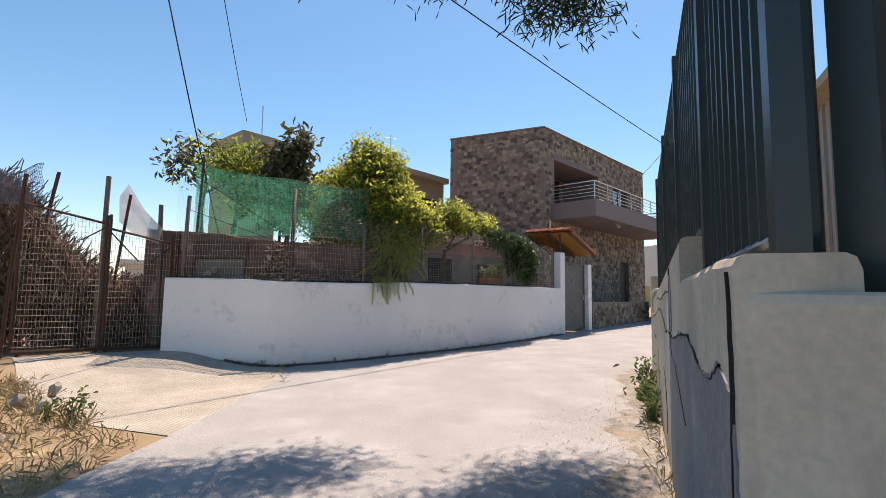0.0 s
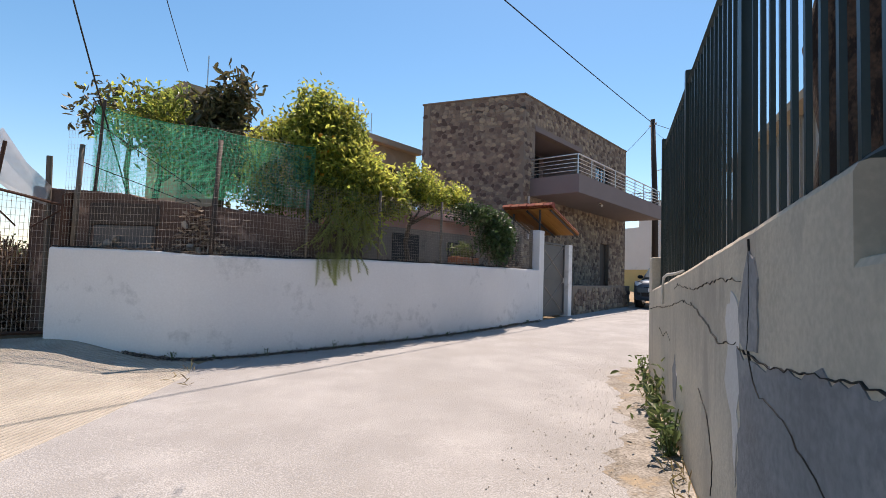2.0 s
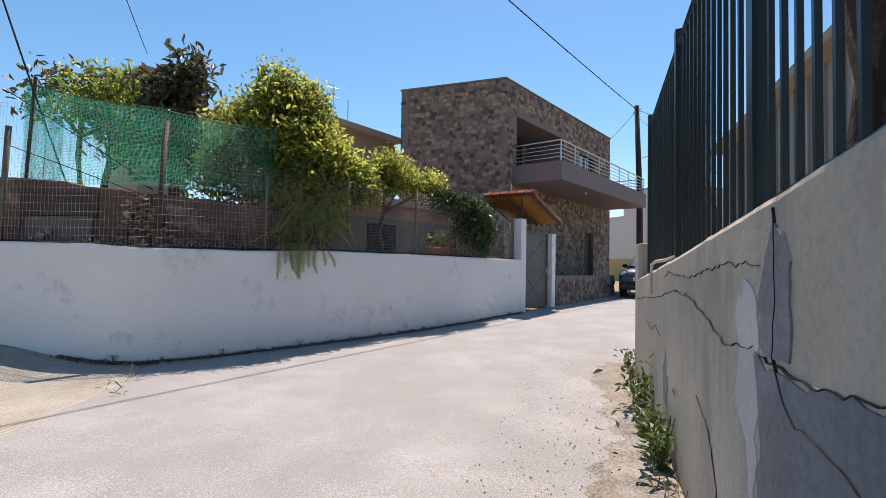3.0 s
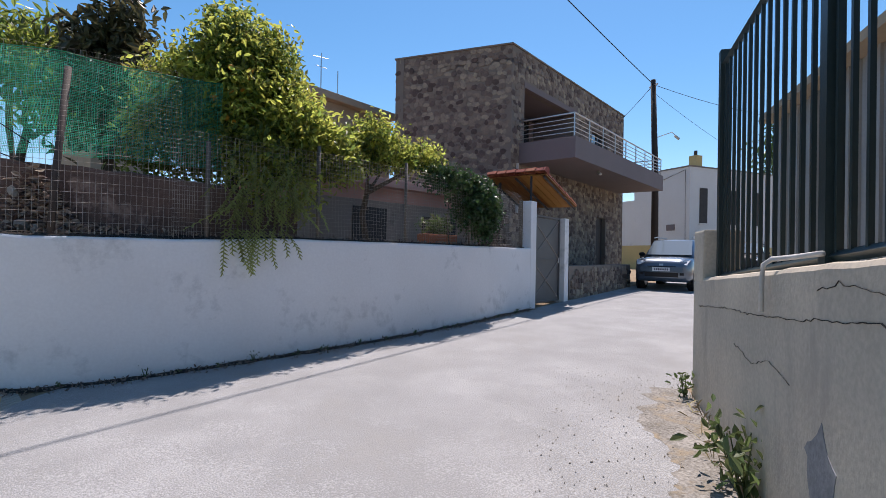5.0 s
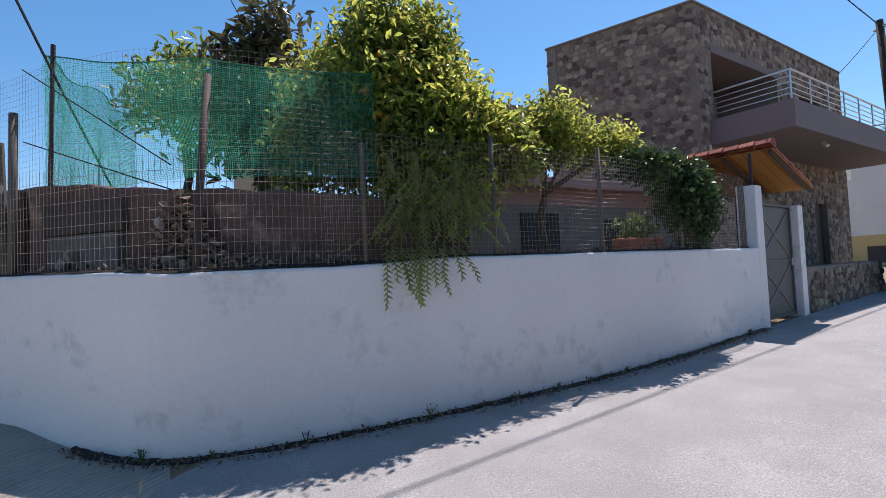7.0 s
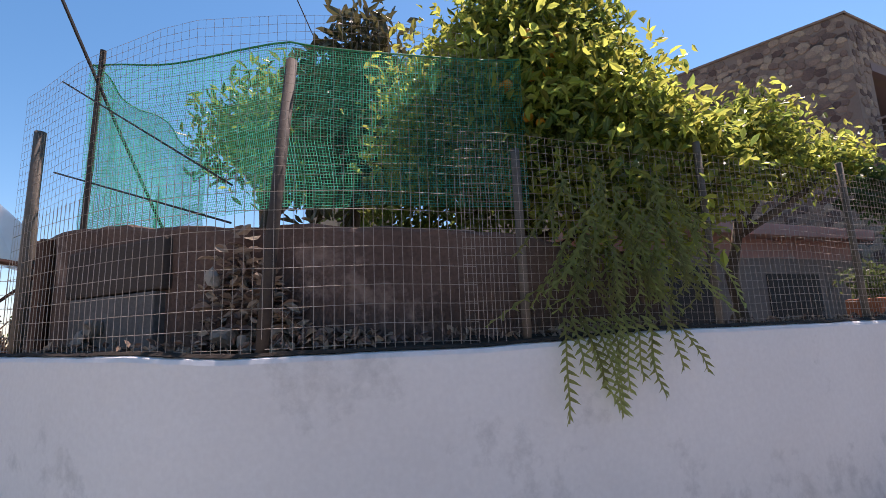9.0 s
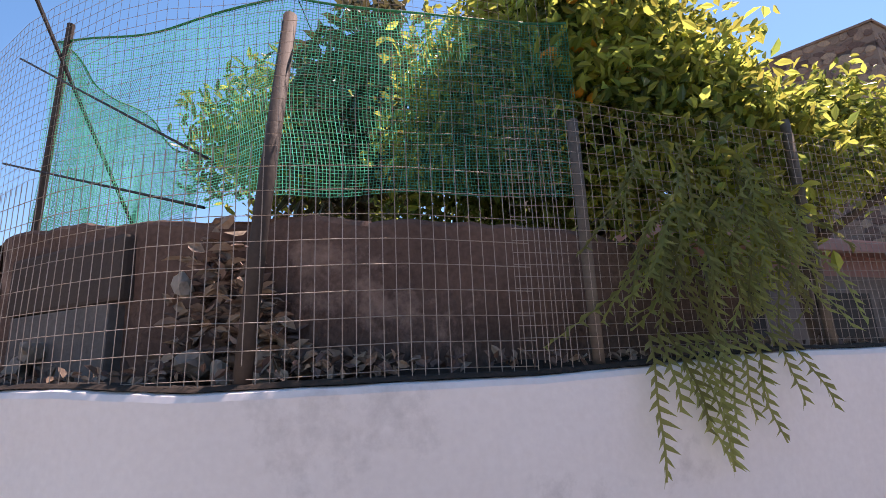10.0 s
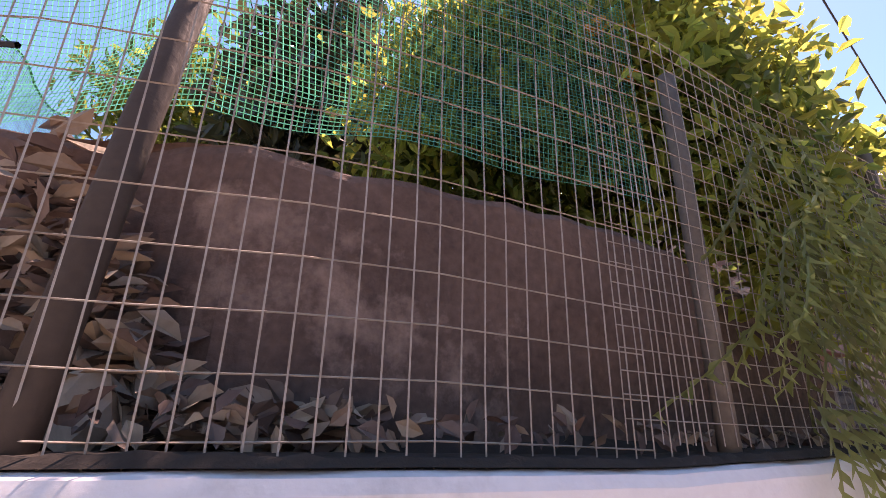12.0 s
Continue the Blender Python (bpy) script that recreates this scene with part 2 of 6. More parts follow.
WINDSHIELD = glass_material("windscreen_glass", (0.16, 0.20, 0.22))
LAMPGLASS = glass_material("headlamp_lens", (0.62, 0.66, 0.7), 0.1)
PLATE = material("plate_white", (0.75, 0.76, 0.78), (0.7, 0.7, 0.72), 2, 10, 0.5, 0.0)
INK = material("plate_ink", (0.02, 0.02, 0.05), (0.02, 0.02, 0.05), 2, 10, 0.6, 0.0)
PVC = material("grey_pvc", (0.55, 0.54, 0.52), (0.45, 0.44, 0.42), 3, 30, 0.5, 0.1)
FARLAND = material("dry_hillside", (0.16, 0.15, 0.09), (0.10, 0.105, 0.06), 0.05, 0.8, 0.95, 0.0, mix=0.9)


# ---- mesh helpers ----
def link(name, verts, faces, mat, parent=None, smooth=False, label=""):
    me = bpy.data.meshes.new(name)
    me.from_pydata([tuple(v) for v in verts], [], faces)
    me.materials.append(mat)
    if smooth:
        me.polygons.foreach_set("use_smooth", [True] * len(me.polygons))
    ob = new(name, me)
    if parent is not None:
        ob.parent = parent
    if label:
        ob["label"] = label
    return ob


def part(name, bm, mat, parent=None, label="", smooth=False):
    me = bpy.data.meshes.new(name)
    bmesh.ops.recalc_face_normals(bm, faces=bm.faces)
    bm.to_mesh(me)
    bm.free()
    me.materials.append(mat)
    if smooth:
        me.polygons.foreach_set("use_smooth", [True] * len(me.polygons))
    ob = new(name, me)
    if parent is not None:
        ob.parent = parent
    if label:
        ob["label"] = label
    return ob


def thing(name, label, category, group="", kind=""):
    return tagged(new(name), label, category, group, kind)


def box(bm, x0, x1, y0, y1, z0, z1, m=None, bevel=0.0):
    g = bmesh.ops.create_cube(bm, size=1.0, matrix=Matrix.LocRotScale(((x0 + x1) / 2, (y0 + y1) / 2, (z0 + z1) / 2), None, (x1 - x0, y1 - y0, z1 - z0)))
    vs = g["verts"]
    if bevel:
        es = {e for v in vs for e in v.link_edges}
        r = bmesh.ops.bevel(bm, geom=list(es), offset=bevel, segments=2, affect="EDGES", profile=0.6)
        vs = list({v for f in r["faces"] for v in f.verts} | {v for v in vs if v.is_valid})
    if m is not None:
        bmesh.ops.transform(bm, matrix=m, verts=vs)
    return vs


def along(p, q, z=0.0):
    """A frame with its origin at p, x towards q, y to the left, z up."""
    a = math.atan2(q[1] - p[1], q[0] - p[0])
    return Matrix.Translation((p[0], p[1], z)) @ Matrix.Rotation(a, 4, "Z")


def tube(bm, pts, r, seg=6, r2=None, cap=True):
    pts = [Vector(p) for p in pts]
    rings = []
    n = len(pts)
    up = Vector((0, 0, 1))
    for i, p in enumerate(pts):
        d = (pts[min(i + 1, n - 1)] - pts[max(i - 1, 0)]).normalized()
        a = d.cross(up if abs(d.z) < 0.95 else Vector((1, 0, 0))).normalized()
        b = d.cross(a)
        rr = r if r2 is None else r + (r2 - r) * i / max(1, n - 1)
        rings.append([bm.verts.new(p + (a * math.cos(t) + b * math.sin(t)) * rr) for t in [2 * math.pi * k / seg for k in range(seg)]])
    for u, v in zip(rings, rings[1:]):
        for k in range(seg):
            bm.faces.new((u[k], u[(k + 1) % seg], v[(k + 1) % seg], v[k]))
    if cap and seg > 2:
        bm.faces.new(rings[0][::-1])
        bm.faces.new(rings[-1])


def rods(name, segs, r, mat, parent=None, sides=3, label=""):
    """Many thin straight rods in one mesh."""
    vs, fs = [], []
    for p, q in segs:
        p, q = Vector(p), Vector(q)
        d = (q - p).normalized()
        a = d.cross(Vector((0, 0, 1)) if abs(d.z) < 0.9 else Vector((1, 0, 0))).normalized()
        b = d.cross(a)
        k = len(vs)
        for c in (p, q):
            for s in range(sides):
                t = 2 * math.pi * s / sides
                vs.append(c + (a * math.cos(t) + b * math.sin(t)) * r)
        for s in range(sides):
            fs.append((k + s, k + (s + 1) % sides, k + sides + (s + 1) % sides, k + sides + s))
    return link(name, vs, fs, mat, parent, label=label)


def leaves(name, centres, size, mat, parent=None, wide=0.45, droop=0.2, seed=1, spread=0.35, dirs=None, label=""):
    """Folded pointed leaves, six points each, at the centres."""
    rs = np.random.RandomState(seed)
    c = np.asarray(centres, float)
    n = len(c)
    d = rs.normal(size=(n, 3)) if dirs is None else np.asarray(dirs, float) + rs.normal(size=(n, 3)) * spread
    d[:, 2] -= droop
    d /= np.linalg.norm(d, axis=1)[:, None] + 1e-9
    u = rs.normal(size=(n, 3)) + np.array([0, 0, 0.9])
    u -= (u * d).sum(1)[:, None] * d
    u /= np.linalg.norm(u, axis=1)[:, None] + 1e-9
    s = np.cross(d, u)
    L = (size * (0.65 + 0.7 * rs.rand(n)))[:, None]
    W = L * wide * 0.5
    pts = np.stack([c, c + d * L * 0.4 + s * W + u * W * 0.35, c + d * L * 0.75 + s * W * 0.7 + u * W * 0.2, c + d * L - u * L * 0.12,
                    c + d * L * 0.75 - s * W * 0.7 + u * W * 0.2, c + d * L * 0.4 - s * W + u * W * 0.35], 1).reshape(-1, 3)
    k = (np.arange(n) * 6)[:, None]
    q = np.concatenate([k + np.array([[0, 1, 2, 3]]), k + np.array([[0, 3, 4, 5]])], 0)
    me = bpy.data.meshes.new(name)
    me.from_pydata(pts.tolist(), [], q.tolist())
    me.materials.append(mat)
    ob = new(name, me)
    if parent is not None:
        ob.parent = parent
    if label:
        ob["label"] = label
    return ob


def crown_points(blobs, count, seed, shell=0.55, clump=0.16):
    """Points in uneven clumps inside ellipsoids (x, y, z, rx, ry, rz)."""
    rs = np.random.RandomState(seed)
    vol = np.array([b[3] * b[4] * b[5] for b in blobs]) ** 0.8
    out = []
    per = 9
    for b, v in zip(blobs, vol / vol.sum()):
        m = max(1, int(count * v / per))
        d = rs.normal(size=(m, 3))
        d /= np.linalg.norm(d, axis=1)[:, None]
        r = (shell + (1.08 - shell) * rs.rand(m)) ** 0.9
        ctr = np.array(b[:3]) + d * r[:, None] * np.array(b[3:])
        for cc in ctr:
            out.append(cc + rs.normal(size=(per, 3)) * clump * np.array([1, 1, 0.8]))
    return np.concatenate(out)


# ---- ground ----
def ground_z(x, y):
    xx, yy = min(max(x, -6.0), 30.0), min(max(y, -6.0), 22.0)
    z = 0.80 + 0.018 * xx + 0.012 * yy
    k = min(max((yy - 7.2) / 2.8, 0), 1) * min(max((3.1 - xx) / 1.6, 0), 1)
    k = k * k * (3 - 2 * k)
    return z + 0.24 * k


def resample(line, n):
    p = np.array(line, float)
    s = np.r_[0, np.cumsum(np.hypot(*np.diff(p, axis=0).T))]
    t = np.linspace(0, s[-1], n)
    return np.stack([np.interp(t, s, p[:, 0]), np.interp(t, s, p[:, 1])], 1)


def sheet_between(name, left, right, n, m, lift, mat, jitter=0.0, seed=0):
    rs = np.random.RandomState(seed)
    a, b = resample(left, n), resample(right, n)
    if jitter:
        w = np.convolve(rs.normal(size=n + 8), np.ones(5) / 5, "same")[4:-4]
        a = a + (w * jitter)[:, None] * np.array([0.6, 0.8])
    vs, fs = [], []
    for i in range(n):
        for j in range(m):
            x, y = a[i] + (b[i] - a[i]) * j / (m - 1)
            vs.append((x, y, ground_z(x, y) + lift))
    for i in range(n - 1):
        for j in range(m - 1):
            k = i * m + j
            fs.append((k, k + 1, k + m + 1, k + m))
    return link(name, vs, fs, mat, smooth=True)


def rounded(line, times=3):
    """The line with its corners cut to a smooth bend, ends kept."""
    for _ in range(times):
        q = [line[0]]
        for a, b in zip(line, line[1:]):
            q += [(a[0] * 0.75 + b[0] * 0.25, a[1] * 0.75 + b[1] * 0.25), (a[0] * 0.25 + b[0] * 0.75, a[1] * 0.25 + b[1] * 0.75)]
        line = q + [line[-1]]
    return line


WALL_LINE = rounded([(1.28, 10.32), (2.30, 9.36), (3.25, 8.97), (4.7, 9.05), (7.7, 9.48), (11.35, 10.66)])
PILLAR_A, PILLAR_B = (11.35, 10.66), (13.15, 11.24)

gx = np.r_[-600, -250, -100, -50, -25, np.arange(-12, 30, 0.75), 35, 45, 70, 150, 300, 700]
gy = np.r_[-600, -250, -100, -50, -25, np.arange(-10, 24, 0.75), 30, 45, 70, 150, 300, 700]
gv = [(x, y, ground_z(x, y) - 0.014 + 0.006 * noise.noise((x * 0.8, y * 0.8, 0))) for x in gx for y in gy]
gf = [(i * len(gy) + j, (i + 1) * len(gy) + j, (i + 1) * len(gy) + j + 1, i * len(gy) + j + 1) for i in range(len(gx) - 1) for j in range(len(gy) - 1)]
tagged(link("ground", gv, gf, DIRT, smooth=True), "dry bare earth with straw and stones", "ground", kind="structure")

ROAD_L = [(-3.2, -5.0), (-1.5, 0.5), (-0.2, 3.6), (0.55, 4.8), (1.2, 5.6), (2.0, 6.75), (2.75, 7.95), (3.0, 8.7), (3.35, 9.08), (4.7, 9.12), (7.7, 9.56), (11.7, 10.8), (13.5, 11.4), (18.7, 13.05), (24.0, 14.2), (40.0, 18.0)]
ROAD_R = [(2.4, -5.0), (2.05, -1.0), (2.0, 0.9), (3.40, 2.07), (4.3, 2.74), (5.6, 3.71), (7.0, 4.76), (8.1, 5.62), (9.0, 5.62), (10.5, 5.3), (13.0, 6.2), (16.0, 7.6), (18.5, 8.6), (24.0, 10.6), (32.0, 12.0), (44.0, 14.5)]
tagged(sheet_between("road", ROAD_L, ROAD_R, 260, 30, 0.0, ASPHALT, 0.03, 3), "sun-bleached worn grey asphalt lane", "road", kind="structure")
# worn gravelly strip along the cream wall
vs, fs = [], []
for i in range(170):
    s_ = -1.6 + 7.6 * i / 169
    w = 0.42 + 0.28 * noise.noise((s_ * 1.1, 3.0, 5.0)) + 0.12 * noise.noise((s_ * 5.0, 1.0, 5.0)) + 0.06 * noise.noise((s_ * 17.0, 1.0, 5.0))
    for t in (0.0, 0.35, 0.7, 1.0):
        x, y = 3.5 + 0.8012 * s_ - 0.5984 * (0.01 + w * t), 1.96 + 0.5984 * s_ + 0.8012 * (0.01 + w * t)
        vs.append((x, y, ground_z(x, y) + (0.006 if t < 1 else 0.001)))
for i in range(169):
    for j in range(3):
        k = i * 4 + j
        fs.append((k, k + 4, k + 5, k + 1))
tagged(link("road_edge", vs, fs, GRAVEL, smooth=True), "worn gravelly edge of the lane by the cream wall", "road edge", kind="structure")
SLAB_L = [(-0.75, 10.55), (-0.55, 9.6), (-0.4, 8.7), (-0.05, 7.6), (0.55, 6.4), (1.25, 5.55)]
SLAB_R = [(1.45, 10.45), (2.15, 9.75), (2.5, 9.45), (2.95, 9.15), (3.05, 8.6), (2.95, 7.9)]

tagged(sheet_between("driveway", SLAB_L, SLAB_R, 40, 24, -0.004, SLAB), "pale broom-finished concrete driveway slab with grooves", "driveway", kind="structure")


# ---- white garden wall ----
def ribbon_wall(name, line, thick, top, mat, label, step=0.22, wave=0.012, cat="wall", rows=9, under=0.25, tops=None, ragged=0.008):
    """A wall along a line: front face on the line, back to its left, with a slightly uneven face and a rounded top edge."""
    n = max(2, int(sum(math.dist(a, b) for a, b in zip(line, line[1:])) / step))
    p = resample(line, n)
    t = np.gradient(p, axis=0)
    t /= np.hypot(*t.T)[:, None]
    nrm = np.stack([-t[:, 1], t[:, 0]], 1)
    vs, fs = [], []
    m = 2 * rows + 2
    for i in range(n):
        x, y = p[i]
        zt = top if tops is None else float(np.interp(i / (n - 1), [a for a, _ in tops], [b for _, b in tops]))
        zt += ragged * (noise.noise((x * 1.7, y * 1.7, 4.0)) + 0.6 * noise.noise((x * 9, y * 9, 4.0)))
        z0 = ground_z(x, y) - under
        prof = [(0.0, z0 + (zt - 0.03 - z0) * k / (rows - 1)) for k in range(rows)]
        prof += [(0.012, zt - 0.008), (0.035, zt), (thick - 0.03, zt), (thick - 0.01, zt - 0.01)]
        prof += [(thick, z0 + (zt - 0.04 - z0) * k / (rows - 3)) for k in range(rows - 3, -1, -1)]
        m = len(prof)
        for off, z in prof:
            w = wave * noise.noise((x * 1.1, y * 1.1, z * 1.3)) + wave * 0.35 * noise.noise((x * 6, y * 6, z * 6)) if off < 0.02 else 0.0
            vs.append((x + nrm[i, 0] * (off + w), y + nrm[i, 1] * (off + w), z))
    for i in range(n - 1):
        for j in range(m - 1):
            k = i * m + j
            fs.append((k, k + m, k + m + 1, k + 1))
    fs.append(tuple(range(m)))
    fs.append(tuple(range((n - 1) * m, n * m))[::-1])
    ob = link(name, vs, fs, mat, smooth=False)
    return tagged(ob, label, cat, kind="structure")


ribbon_wall("garden_wall", WALL_LINE, 0.24, 2.475, WHITE, "whitewashed rendered garden wall with a curved plan and grey scuffs", step=0.12, tops=[(0, 2.475), (0.13, 2.46), (0.2, 2.425), (0.32, 2.425), (0.42, 2.47), (1, 2.475)])


def pillar(p, q, width, depth, top, name="gate_pillar"):
    m = along(p, q)
    z0 = ground_z(*p) - 0.2
    bm = bmesh.new()
    box(bm, 0, width, 0, depth, z0, top, m, 0.015)
    ob = part(name, bm, WHITE)
    return tagged(ob, "square whitewashed gate pillar standing by the lane", "gate pillar", "gate pillars")


GDIR = (PILLAR_B[0] - PILLAR_A[0], PILLAR_B[1] - PILLAR_A[1])
GLEN = math.hypot(*GDIR)
pillar(PILLAR_A, PILLAR_B, 0.28, 0.30, 3.52)
pb = (PILLAR_B[0] + GDIR[0] / GLEN * 0.02, PILLAR_B[1] + GDIR[1] / GLEN * 0.02)
pillar(pb, (pb[0] + GDIR[0], pb[1] + GDIR[1]), 0.26, 0.26, 3.26)

gate = thing("yard_gate", "closed grey sheet-metal yard gate with diagonal braces between white pillars", "gate")
gm = along((PILLAR_A[0] + GDIR[0] / GLEN * 0.30, PILLAR_A[1] + GDIR[1] / GLEN * 0.30), PILLAR_B)
GW = GLEN - 0.32
gz0 = ground_z(12.2, 11.0) + 0.06
bm = bmesh.new(); box(bm, 0.05, GW - 0.05, 0.14, 0.155, gz0 + 0.04, gz0 + 1.98, gm); part("panel", bm, GATEGREY, gate)
for nm, a in (("stile", (0, 0.05, 0.11, 0.17, gz0, gz0 + 2.05)), ("stile", (GW - 0.05, GW, 0.11, 0.17, gz0, gz0 + 2.05)), ("rail", (0.05, GW - 0.05, 0.11, 0.17, gz0, gz0 + 0.05)), ("rail", (0.05, GW - 0.05, 0.11, 0.17, gz0 + 2.0, gz0 + 2.05)), ("rail", (0.05, GW - 0.05, 0.115, 0.138, gz0 + 1.0, gz0 + 1.04))):
    bm = bmesh.new(); box(bm, *a, gm, 0.006); part(nm, bm, GATEGREY, gate)
for s in (0, 1, 2, 3):
    a, b = (0.08, GW - 0.08) if s % 2 == 0 else (GW - 0.08, 0.08)
    bm = bmesh.new(); tube(bm, [gm @ Vector((a, 0.128, gz0 + 0.08 + (s // 2) * 0.98)), gm @ Vector((b, 0.128, gz0 + 0.96 + (s // 2) * 0.98))], 0.009, 5); part("brace", bm, GALV, gate)
bm = bmesh.new(); box(bm, GW - 0.13, GW - 0.09, 0.085, 0.11, gz0 + 0.92, gz0 + 1.06, gm, 0.006); part("handle", bm, STEEL, gate)

# ---- tiled canopy over the gate ----
canopy = thing("gate_canopy", "small lean-to canopy with red clay tiles over varnished pine boards", "canopy")
CB, CC, CA = Vector((11.75, 10.60, 4.13)), Vector((13.42, 11.10, 3.55)), Vector((11.45, 12.2, 4.18))
cu, cv = CC - CB, CA - CB
cn = cu.cross(cv).normalized()
if cn.z < 0:
    cn = -cn
for i in range(9):
    bm = bmesh.new()
    a, b = i / 9 + 0.004, (i + 1) / 9 - 0.004
    vs = [bm.verts.new(CB + cu * s + cv * t + cn * h) for h in (0, 0.022) for s, t in ((0, a), (1, a), (1, b), (0, b))]
    for f in ((0, 1, 2, 3), (4, 5, 6, 7), (0, 1, 5, 4), (1, 2, 6, 5), (2, 3, 7, 6), (3, 0, 4, 7)):
        bm.faces.new([vs[k] for k in f])
    part("board", bm, PINEWOOD, canopy)
for t in (0.03, 0.5, 0.97):
    bm = bmesh.new(); tube(bm, [CB + cv * t - cn * 0.05, CC + cv * t - cn * 0.05], 0.035, 4); part("rafter", bm, DARKWOOD, canopy)
tile_bm = bmesh.new()
tube(tile_bm, [Vector((0, 0, 0)), Vector((1, 0, 0))], 0.085, 8, 0.07)
tile_me = bpy.data.meshes.new("tile")
bmesh.ops.bisect_plane(tile_bm, geom=tile_bm.verts[:] + tile_bm.edges[:] + tile_bm.faces[:], plane_co=(0, 0, -0.01), plane_no=(0, 0, -1), clear_outer=True)
tile_bm.to_mesh(tile_me); tile_bm.free(); tile_me.materials.append(TILE)
tx, ty = cu.normalized(), cv.normalized()
ty = cn.cross(tx)
TR = Matrix((tx, ty, cn)).transposed().to_4x4()
for i in range(11):
    for j in range(5):
        p = CB + cu * (j / 5 - 0.02) + cv * ((i + 0.5) / 11) + cn * (0.035 + 0.008 * (i % 2))
        o = new("tile", tile_me); o.parent = canopy
        o.matrix_basis = Matrix.Translation(p) @ TR @ Matrix.Diagonal((cu.length / 5 * 1.08, 1, 1, 1))
vy = (CA - CB).normalized()
VR = Matrix((vy, cn.cross(vy), cn)).transposed().to_4x4()
for i in range(6):
    o = new("verge_tile", tile_me); o.parent = canopy
    o.matrix_basis = Matrix.Translation(CB + cv * (i / 6 - 0.01) - cu * 0.02 + cn * (0.05 + 0.006 * (i % 2))) @ VR @ Matrix.Diagonal((cv.length / 6 * 1.1, 1.25, 1.5, 1))
for pp in ((CB + cu * 0.1 + cv * 0.85), (CC - cu * 0.06 + cv * 0.85)):
    bm = bmesh.new(); tube(bm, [Vector((pp.x, pp.y, ground_z(pp.x, pp.y) - 0.05)), pp - cn * 0.03], 0.03, 8); part("post", bm, DARKWOOD, canopy)

bm = bmesh.new(); tube(bm, [(11.54, 10.86, 3.51), (11.56, 10.88, 4.10)], 0.025, 8); part("post", bm, DARKWOOD, canopy)

# ---- stone house ----
HA, HDIR = Vector((13.71, 13.82, 0)), Vector((0.967, 0.255, 0)).normalized()
HOUT = Vector((HDIR.y, -HDIR.x, 0))
HTOP, HBASE = 8.65, 0.9
HB = HA + HDIR * 9.6
HL = Vector((11.6, 17.1, 0))
house = thing("stone_house", "two-storey house faced in brown rubble stone with a balcony", "house")


def wall_slab(bm, p, q, z0, z1, back=0.3):
    m = along(p, q)
    box(bm, 0, math.dist(p[:2], q[:2]), 0, back, z0, z1, m)


def hp(s, out=0.0, z=0.0):
    v = HA + HDIR * s + HOUT * out
    return (v.x, v.y, z)


LO0, LO1, LOZ0, LOZ1 = 0.75, 4.5, 5.55, 7.55
WI0, WI1, WIZ0, WIZ1 = 6.0, 7.7, 5.75, 7.35
DO0, DO1 = 6.6, 7.6
bm = bmesh.new()
for s0, s1, z0, z1 in ((0, 9.6, HBASE, HBASE), (0, DO0, HBASE, 5.17), (DO0, DO1, 3.9, 5.17), (DO1, 9.6, HBASE, 5.17), (0, 9.6, 5.17, LOZ0), (0, LO0, LOZ0, LOZ1), (LO1, WI0, LOZ0, LOZ1), (WI0, WI1, LOZ0, WIZ0), (WI0, WI1, WIZ1, LOZ1), (WI1, 9.6, LOZ0, LOZ1), (0, 9.6, LOZ1, HTOP)):
    if z1 > z0:
        wall_slab(bm, hp(s0), hp(s1), z0, z1)
part("wall", bm, MORTAR, house)
bm = bmesh.new(); wall_slab(bm, HL, HA, HBASE, HTOP); part("wall", bm, MORTAR, house)
HBK, HLK = HB - HOUT * 6.0, HL + HDIR * 7.0
bm = bmesh.new(); wall_slab(bm, HB, HBK, HBASE, HTOP); part("wall", bm, MORTAR, house)
bm = bmesh.new(); wall_slab(bm, HBK, HL, HBASE, HTOP); part("wall", bm, MORTAR, house)
bm = bmesh.new()
f = [bm.verts.new((v.x, v.y, z)) for z in (HTOP - 0.55, HTOP - 0.4) for v in (HA, HB, HBK, HL)]
for q in ((0, 1, 2, 3), (4, 5, 6, 7), (0, 1, 5, 4), (1, 2, 6, 5), (2, 3, 7, 6), (3, 0, 4, 7)):
    bm.faces.new([f[k] for k in q])
part("roof", bm, TAUPE, house)
# coping
for a, b in ((HA, HB), (HL, HA)):
    bm = bmesh.new(); box(bm, -0.04, (b - a).length + 0.04, -0.04, 0.34, HTOP, HTOP + 0.05, along(a, b), 0.008); part("coping", bm, MORTAR, house)
# recessed loggia
bm = bmesh.new()
mm = along(HA, HB)
box(bm, LO0 - 0.1, LO1 + 0.1, 1.75, 1.85, LOZ0 - 0.2, LOZ1 + 0.2, mm)
box(bm, LO0 - 0.1, LO0, 0.3, 1.75, LOZ0 - 0.2, LOZ1 + 0.2, mm)
box(bm, LO1, LO1 + 0.1, 0.3, 1.75, LOZ0 - 0.2, LOZ1 + 0.2, mm)
box(bm, LO0, LO1, 0.3, 1.75, LOZ1, LOZ1 + 0.15, mm)
box(bm, LO0, LO1, 0.3, 1.75, LOZ0 - 0.15, LOZ0, mm)
part("loggia", bm, TAUPE, house, "dark recessed loggia behind the balcony")
